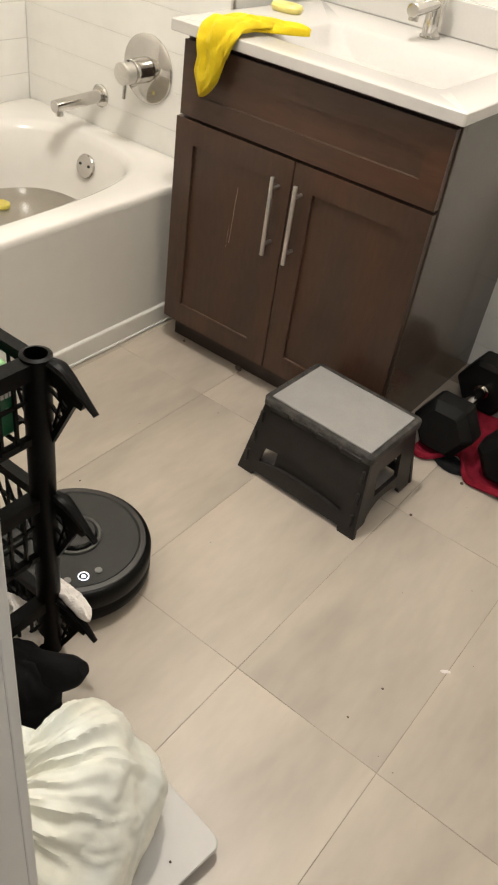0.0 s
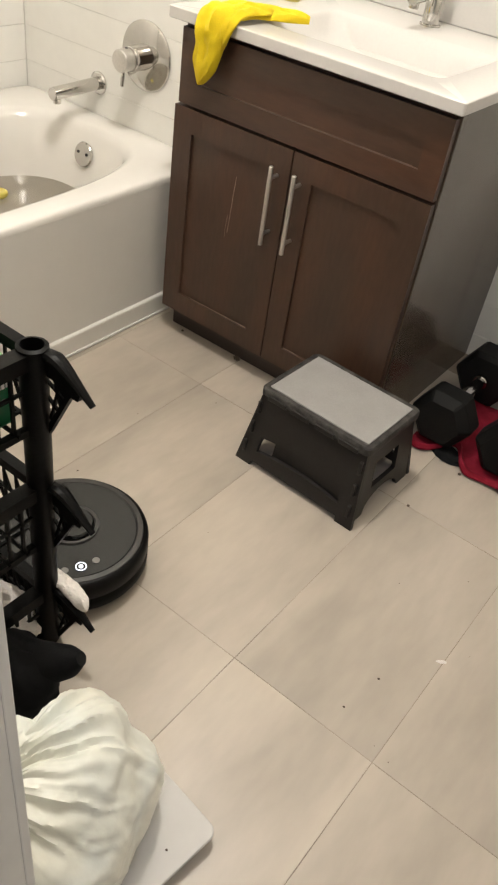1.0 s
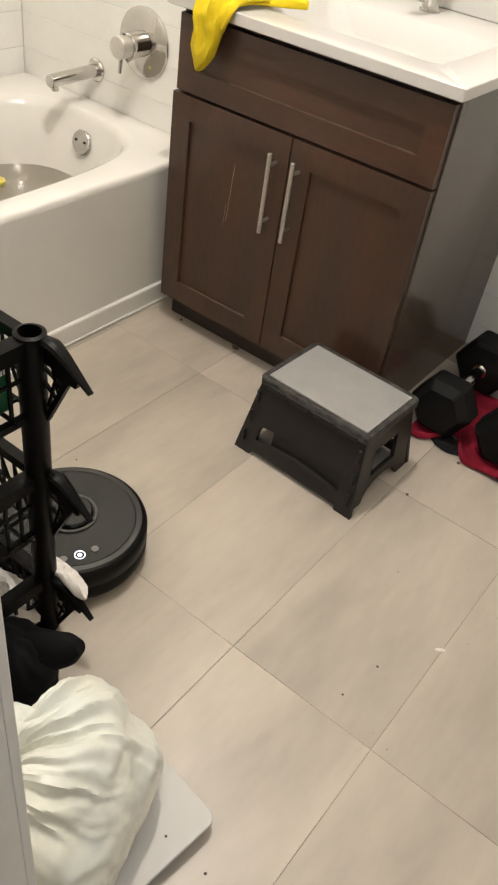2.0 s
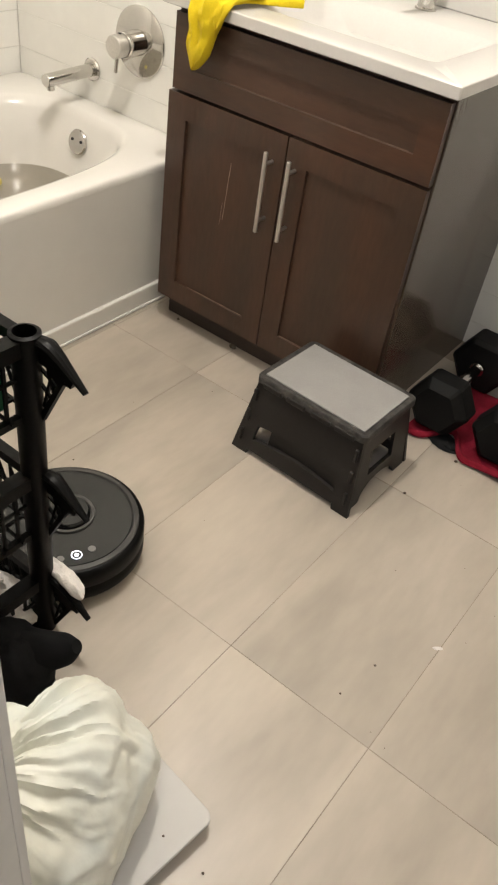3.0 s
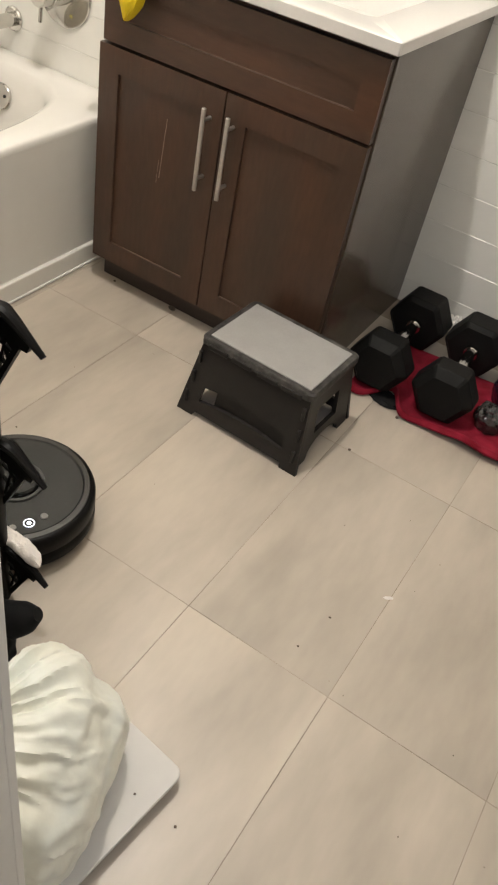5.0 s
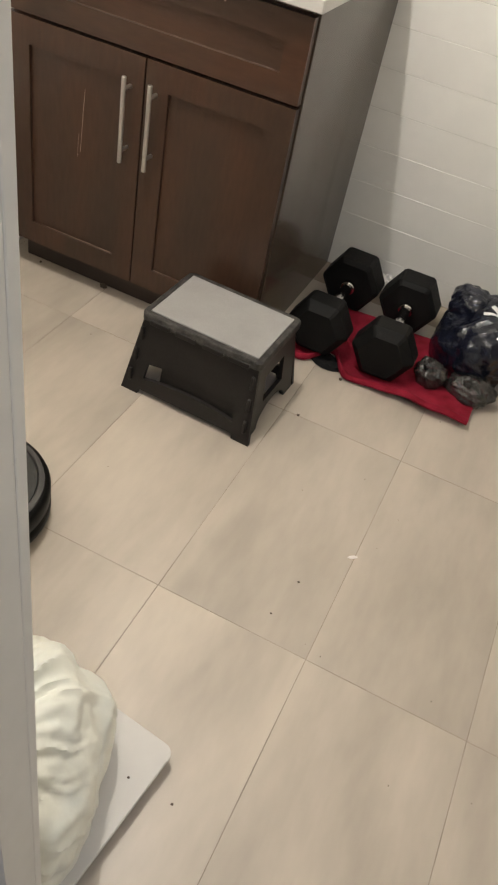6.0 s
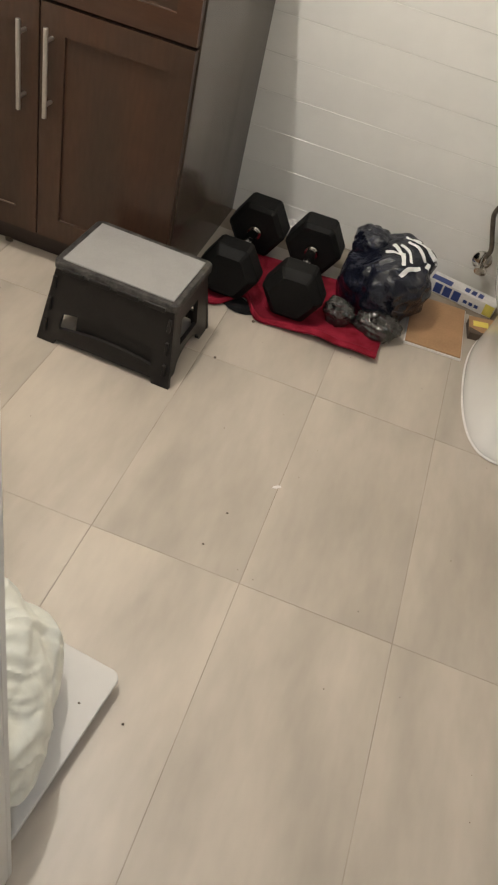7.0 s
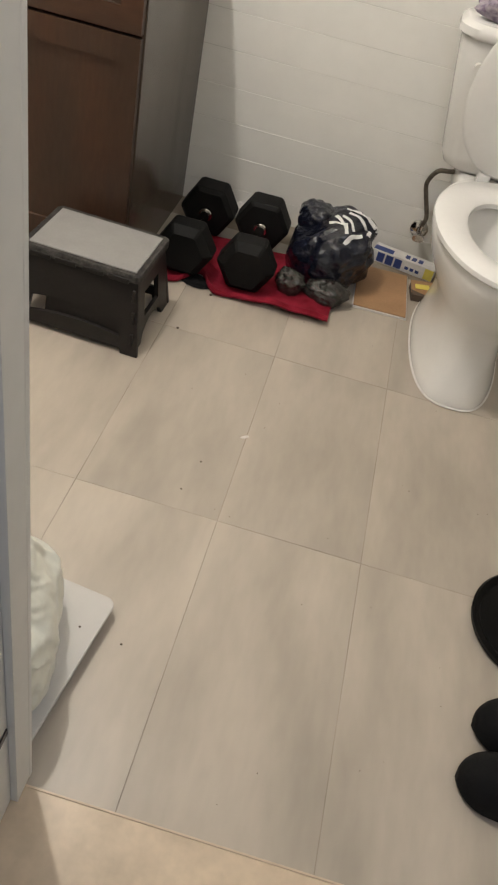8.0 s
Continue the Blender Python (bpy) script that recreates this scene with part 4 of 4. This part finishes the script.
def pleated_bag(rx, ry, rz, neck):
    """A rounded bag whose skin is gathered in pleats towards the neck."""
    bm = bmesh.new()
    bmesh.ops.create_uvsphere(bm, u_segments=220, v_segments=100, radius=1)
    turn = Vector((0, 0, 1)).rotation_difference(Vector(neck).normalized()).to_matrix()
    for v in bm.verts:
        d = v.co.copy()
        lat = math.acos(max(-1, min(1, d.z)))
        lon = math.atan2(d.y, d.x)
        reach = 2.1 + 0.9 * noise.noise(Vector((math.cos(lon) * 3, math.sin(lon) * 3, 8)))
        gather = max(0.0, 1 - (lat / max(0.5, reach)) ** 2) * min(1, lat / 0.25)
        wander = 0.12 * noise.noise(Vector((lat * 2.5, lon, 3)))
        c, s = math.cos(lon + wander), math.sin(lon + wander)
        ridge = 1 - 2 * abs(noise.noise(Vector((c * 3.4, s * 3.4, lat * 0.5)))) - 1.1 * abs(noise.noise(Vector((c * 7.5, s * 7.5, lat * 0.7 + 5))))
        k = 1 + 0.13 * ridge * gather + 0.09 * noise.noise(d * 1.5 + Vector((4, 1, 2))) + 0.035 * abs(noise.noise(d * 3.4 + Vector((1, 7, 2)))) + 0.012 * noise.noise(d * 9)
        if lat < 0.34:
            k += 0.5 * (0.34 - lat)
        w = turn @ d
        if w.z < 0.6:
            # the lower part sags outward to a squarish foot
            f = min(1, (0.6 - w.z) / 0.9)
            f = f * f * (3 - 2 * f)
            h = math.hypot(w.x, w.y)
            full = (1 - abs(min(0, w.z)) ** 4) ** 0.25
            if h > 0.05:
                grow = 1 + (max(full, h) / h - 1) * f
                square = (abs(w.x / h) ** 4 + abs(w.y / h) ** 4) ** (-1 / 4)
                grow *= 1 + (square - 1) * f
                w.x, w.y = w.x * grow, w.y * grow
            w.x *= 1 + (0.10 if w.x > 0 else 0.05) * f
            k += 0.03 * noise.noise(w * 3.1 + Vector((2, 2, 9))) + 0.05 * f * (0.2 - abs(noise.noise(w * 2.3 + Vector((7, 3, 1)))))
        v.co = Vector((w.x * rx * (1 if w.x > 0 else 0.62), w.y * ry, w.z * rz)) * k
        if v.co.z < -rz * 0.84:
            v.co.z = -rz * 0.84 + (v.co.z + rz * 0.84) * 0.05
    return bm


part("bag", lifted(pleated_bag(0.114, 0.148, 0.140, (-0.42, -0.36, 0.66)), 0.009, -0.026, 0.126, 0, 0, 18), WHITE_BAG, rubbish, smooth=True)
part("knot", draped([(0.004, -0.100, 0.208), (-0.014, -0.080, 0.240), (-0.036, -0.056, 0.254), (-0.068, -0.030, 0.246)], [(-0.7, -0.7, 0.1)] * 4, [0.010, 0.032, 0.040, 0.034], 0.012, 17, n=36), WHITE_BAG, rubbish, "knotted white plastic end", smooth=True)

# ---- the basket tower ----
rack = thing("basket_tower", 0.60, -0.945, 0, label="tall black plastic tower of open storage baskets, full of toiletries", category="storage rack")
DX, DY, PR = 0.30, 0.375, 0.0205


def post(x, y):
    prof = [(PR - 0.004, 0), (PR, 0.004), (PR, 0.636), (PR + 0.002, 0.640), (PR + 0.002, 0.650), (PR - 0.004, 0.652), (PR - 0.006, 0.640), (PR - 0.006, 0.50)]
    part("post", lifted(lathe(prof, 28, cap=False), x, y, 0), BLACK, rack, smooth=True)


for x, y in ((0, 0), (-DX, 0), (0, -DY), (-DX, -DY)):
    post(x, y)


def bar(bm, p, q, w=0.004):
    p, q = Vector(p), Vector(q)
    h = (q - p).length
    one = bmesh.new()
    bmesh.ops.create_cube(one, size=1)
    for v in one.verts:
        v.co = Vector((v.co.x * w, v.co.y * w, (v.co.z + 0.5) * h))
    return merge(bm, one, aimed(p, q))


for tier in range(3):
    zt = 0.640 - 0.247 * tier
    zb = zt - 0.125
    basket = bmesh.new()
    # floor lattice
    for i in range(9):
        bar(basket, (-DX + DX * i / 8, 0.0, zb), (-DX + DX * i / 8, -DY, zb), 0.005)
    for i in range(11):
        bar(basket, (-DX, -DY * i / 10, zb), (0.01, -DY * i / 10, zb), 0.005)
    # back and the far sides
    for y in (0.0, -DY):
        bar(basket, (-DX + PR - 0.003, y, zt - 0.002), (-PR + 0.003, y, zt - 0.002), 0.018)
        for i in range(11):
            x0 = -DX + DX * i / 10
            bar(basket, (x0, y, zt), (x0, y, zb), 0.004)
            if i < 10:
                bar(basket, (x0, y, zt - 0.03), (x0 + DX / 10, y, zb + 0.02), 0.004)
        bar(basket, (-DX, y, zb + 0.06), (0, y, zb + 0.06), 0.005)
    for i in range(13):
        y0 = -DY * i / 12
        bar(basket, (-DX, y0, zt), (-DX, y0, zb), 0.004)
    bar(basket, (-DX, 0, zt), (-DX, -DY, zt), 0.016)
    # the front: a rail with upright slats, and a wing at each end that droops to a rounded lip
    lx, lz = 0.106, zt - 0.040
    for y in (0.010, -DY - 0.010):
        merge(basket, tube([(0.016, y, zt), (0.035, y, zt + 0.002), (0.058, y, zt - 0.008), (lx, y, lz)], 0.012, 10, radii=[0.014, 0.014, 0.011, 0.0055], flat=0.55))
        web = plate([(0.017, zt + 0.003), (0.046, zt + 0.003), (0.062, zt - 0.006), (0.086, zt - 0.030), (0.080, zt - 0.044), (0.068, zt - 0.044), (0.056, zt - 0.054), (0.030, zt - 0.034), (0.017, zt - 0.034)], -0.004, 0.004)
        merge(basket, web, Matrix.Translation((0, y, 0)) @ Matrix(((1, 0, 0, 0), (0, 0, -1, 0), (0, 1, 0, 0), (0, 0, 0, 1))))
        bar(basket, (0.066, y, zt - 0.036), (0.014, y, zb - 0.012), 0.0085)
        bar(basket, (0.016, y, zt - 0.045), (0.052, y, zt - 0.060), 0.0045)
        bar(basket, (0.016, y, zt - 0.072), (0.038, y, zt - 0.088), 0.0045)
        bar(basket, (0.044, y, zt - 0.030), (0.020, y, zt - 0.110), 0.0045)
        bar(basket, (0.028, y, zt - 0.020), (0.042, y, zt - 0.075), 0.0045)
    bar(basket, (0.0, -PR + 0.003, zt - 0.006), (0.0, -DY + PR - 0.003, zt - 0.006), 0.025)
    bar(basket, (0.0, 0, zb - 0.004), (0.0, -DY, zb - 0.004), 0.012)
    bar(basket, (0.0, 0, zt - 0.06), (0.0, -DY, zt - 0.06), 0.005)
    for i in range(14):
        y0 = -DY * (i + 0.5) / 14
        bar(basket, (0.0, y0, zt), (0.0, y0, zb), 0.005)
    part("basket", basket, BLACK, rack, "black lattice basket with a tilted front")

ZB = [0.640 - 0.247 * k - 0.1225 for k in range(3)]
green = thing("green_box", 0.530, -1.000, ZB[0], 0, label="dark green plastic bottle box with white lettering bars", category="box")
part("box", box(-0.050, -0.032, 0, 0.050, 0.032, 0.105, 0.006), GREEN, green)
part("cap", box(-0.045, -0.028, 0.1055, 0.045, 0.028, 0.120, 0.005), GREEN_LABEL, green, "light green top")
for i in range(4):
    part("lettering", box(0.0505, 0.000 + 0.007 * i, 0.068, 0.0515, 0.005 + 0.007 * i, 0.098), WHITE_PRINT, green, "white lettering bar")
cream = thing("cream_tub", 0.55, -1.08, ZB[1], label="pale green and cream tub", category="tub")
part("jar", lathe([(0.04, 0), (0.042, 0.004), (0.042, 0.07), (0.038, 0.074), (0, 0.074)], 32), GREEN_LABEL, cream, smooth=True)
rag = thing("white_rag", 0.630, -0.950, ZB[2], label="bunched white face cloth hanging over the basket's edge", category="cloth")
bm = draped([(-0.080, 0.016, 0.116), (-0.045, 0.023, 0.124), (-0.010, 0.025, 0.128), (0.020, 0.023, 0.127), (0.056, 0.017, 0.116)], [(0, 1, -0.3)] * 5, [0.014, 0.016, 0.017, 0.017, 0.014], 0.013, 5, n=28)
part("cloth", bm, PINKISH, rag, smooth=True)
rag2 = thing("white_rag", 0.53, -1.03, ZB[2], label="heap of blush-white washcloths", category="cloth")
part("cloth", lifted(lump(0.085, 0.075, 0.06, 4, 0.35, 2.4, n=48, m=30, floor=-0.04, fold=0.25), 0, 0, 0.044), PINKISH, rag2, smooth=True)
dark = thing("black_garment", 0.640, -1.075, 0, label="bunched black garment pushed between tower and bag", category="garment")
bm = lifted(lump(0.075, 0.055, 0.085, 27, 0.14, 1.5, n=48, m=32, floor=-0.075), 0.03, 0.01, 0.078)
merge(bm, tube([(0.0, 0.0, 0.085), (0.05, 0.03, 0.112), (0.090, 0.052, 0.135), (0.118, 0.066, 0.158)], 0.03, 20, radii=[0.052, 0.050, 0.038, 0.031, 0.026, 0.012]))
part("garment", bm, BLACK_CLOTH, dark, smooth=True)

# ---- the robot vacuum ----
robot = thing("robot_vacuum", 0.488, -0.786, 0, 0, label="round black robot vacuum with three top buttons", category="robot vacuum")
RR = 0.152
part("body", lathe([(0.138, 0.008), (RR - 0.004, 0.014), (RR, 0.022), (RR, 0.040), (RR - 0.003, 0.044), (RR - 0.003, 0.048), (RR, 0.052), (RR, 0.078), (RR - 0.003, 0.086), (RR - 0.010, 0.090), (0, 0.090)], 96), BLACK, robot, smooth=True)
part("top_ring", lathe([(RR - 0.011, 0.0885), (RR - 0.012, 0.0925), (RR - 0.022, 0.0935), (RR - 0.024, 0.0905)], 96, cap=False), SATIN_GREY, robot, smooth=True)
part("top_plate", lathe([(RR - 0.0245, 0.0902), (RR - 0.025, 0.0922), (0, 0.0926)], 96), GLOSS_BLACK, robot, smooth=True)
part("turret", lifted(lathe([(0.044, 0.0927), (0.043, 0.100), (0.040, 0.103), (0, 0.104)], 48), -0.005, 0.005, 0), GLOSS_BLACK, robot, smooth=True)
part("turret_ring", lifted(lathe([(0.054, 0.0927), (0.053, 0.096), (0.047, 0.096), (0.0455, 0.0928)], 48, cap=False), -0.005, 0.005, 0), SATIN_GREY, robot, smooth=True)
for k, (bx, by) in enumerate(((0.096, -0.026), (0.088, -0.057), (0.073, -0.084))):
    part("button", lifted(lathe([(0.0075 if k != 1 else 0.0105, 0.0928), (0.007 if k != 1 else 0.010, 0.0942), (0, 0.0944)], 24), bx, by, 0), GLOSS_BLACK if k == 1 else DIM_BUTTON, robot,
         "black power button" if k == 1 else "dim grey round button", smooth=True)
part("button_ring", lifted(lathe([(0.0108, 0.0944), (0.0106, 0.0950), (0.0088, 0.0950), (0.0086, 0.0944)], 32, cap=False), 0.088, -0.057, 0), GLOW, robot, "white lit ring", smooth=True)
part("button_mark", lifted(lathe([(0.0045, 0.0943), (0.0044, 0.0950), (0, 0.0951)], 20), 0.088, -0.057, 0), GLOW, robot, "white lit mark", smooth=True)
for a in (88, -48):
    ca, sa = math.cos(radians(a)), math.sin(radians(a))
    part("bumper_gap", lifted(box(-0.017, -0.0015, 0.0885, -0.0075, 0.0015, 0.0940), (RR - 0.004) * ca, (RR - 0.004) * sa, 0, 0, 0, a), SATIN_GREY, robot)
# ---- grit on the floor ----
grit = thing("floor_grit", 0, 0, 0, label="a few dark crumbs and specks on the floor", category="dirt", kind="stuff")
bm = bmesh.new()
spots = [(1.097, -0.686, 2.2), (1.115, -0.590, 2.4), (0.923, -0.129, 3.6), (0.962, 0.069, 4.5), (0.30, -0.60, 2), (0.06, 0.03, 4), (1.105, -1.083, 2.2)]
spots += [(random.uniform(0.2, 1.9), random.uniform(-1.3, 0.2), random.uniform(0.5, 1.3)) for _ in range(46)]
for x, y, r in spots:
    if r:
        merge(bm, lump(0.001 * r, 0.0011 * r, 0.0006 * r, x * 9, 0.4, n=8, m=6), pose(x, y, 0.0006 * r, 0, 0, x * 400))
part("specks", bm, GRIT, grit)
lint = thing("lint_clump", 0.262, 0.036, 0, label="grey-brown clump of lint at the vanity foot", category="dirt")
part("clump", lifted(lump(0.010, 0.006, 0.006, 5, 0.5, 3, n=20, m=14, floor=-0.005), 0, 0, 0.0055), LINT, lint)
crumb = thing("paper_scrap", 1.189, -0.469, 0, 40, label="tiny white scrap of paper on a tile joint", category="scrap")
part("scrap", lump(0.010, 0.0035, 0.002, 6, 0.6, 3, n=20, m=10), PAPER, crumb)
speck = thing("scale_speck", 1.031, -1.092, 0.0305, label="small dark crumb on the scale", category="dirt")
part("speck", lump(0.0022, 0.0019, 0.0012, 2, 0.4, n=8, m=6), GRIT, speck)


# ---- tiles ----
def tile_mesh(name, w, h, thick, bev, material):
    """A tile in the xy plane, its face up, with a small bevel."""
    bm = bmesh.new()
    loft([[Vector((x, y, z)) for x, y in ((i, i), (w - i, i), (w - i, h - i), (i, h - i))] for i, z in ((0, 0), (0, thick - bev), (bev, thick))], bm=bm)
    return mesh_of(name, bm, material)


made = {}


def tile(name, w, h, thick, bev, material, parent, m):
    key = (name, round(w, 4), round(h, 4))
    if key not in made:
        made[key] = tile_mesh(name, w, h, thick, bev, material)
    ob = new(name, made[key])
    ob.parent = parent
    ob.matrix_basis = m
    return ob


# floor tiles, 305 x 610 mm, in a plain grid
PX, PY, JOINT = 0.308, 0.613, 0.0013
for i in range(-1, 7):
    for j in range(-1, 3):
        x0, x1 = 0.268 + PX * (i - 1), 0.268 + PX * i
        y0, y1 = -0.742 + PY * (j - 1) + 0.0, -0.742 + PY * j
        x0, x1, y0, y1 = max(x0, -0.09), min(x1, RIGHT), max(y0, -1.357), min(y1, BACK)
        if x1 - x0 > 0.02 and y1 - y0 > 0.02:
            tile("floor_tile", x1 - x0 - JOINT, y1 - y0 - JOINT, 0.0065, 0.0004, FLOOR_TILE, floor,
                 pose(x0 + JOINT / 2, y0 + JOINT / 2, -0.0068 + random.uniform(-0.0002, 0.0002), random.uniform(-0.03, 0.03), random.uniform(-0.05, 0.05)))


# wall tiles, 102 mm high and in unbroken lengths
def tile_wall(parent, m, length, low=0.0):
    pitch, long, k = 0.1035, 2.44, 0
    z = 0.076 - pitch
    while z < TOP:
        z0, z1 = max(z, low), min(z + pitch, TOP)
        x = 0.0
        while x < length:
            a, b = max(x, 0), min(x + long, length)
            if b - a > 0.015 and z1 - z0 > 0.012:
                tile("wall_tile", b - a - 0.0006, z1 - z0 - 0.0014, 0.0058, 0.0008, WALL_TILE, parent,
                     m @ pose(a + 0.0003, z0 + 0.0009, random.uniform(0, 0.0004)))
            x += long
        z += pitch
        k += 1


tile_wall(wall_back, pose(-0.05, BACK + 0.0062, 0, 90), RIGHT + 0.05)
tile_wall(wall_plumbing, pose(TUB_X, CHASE + 0.0062, 0, 90), -0.060 - TUB_X, low=0.40)
tile_wall(wall_tub, pose(TUB_X - 0.0062, DOOR_Y, 0, 90, 0, 90), CHASE - DOOR_Y - 0.001, low=0.40)
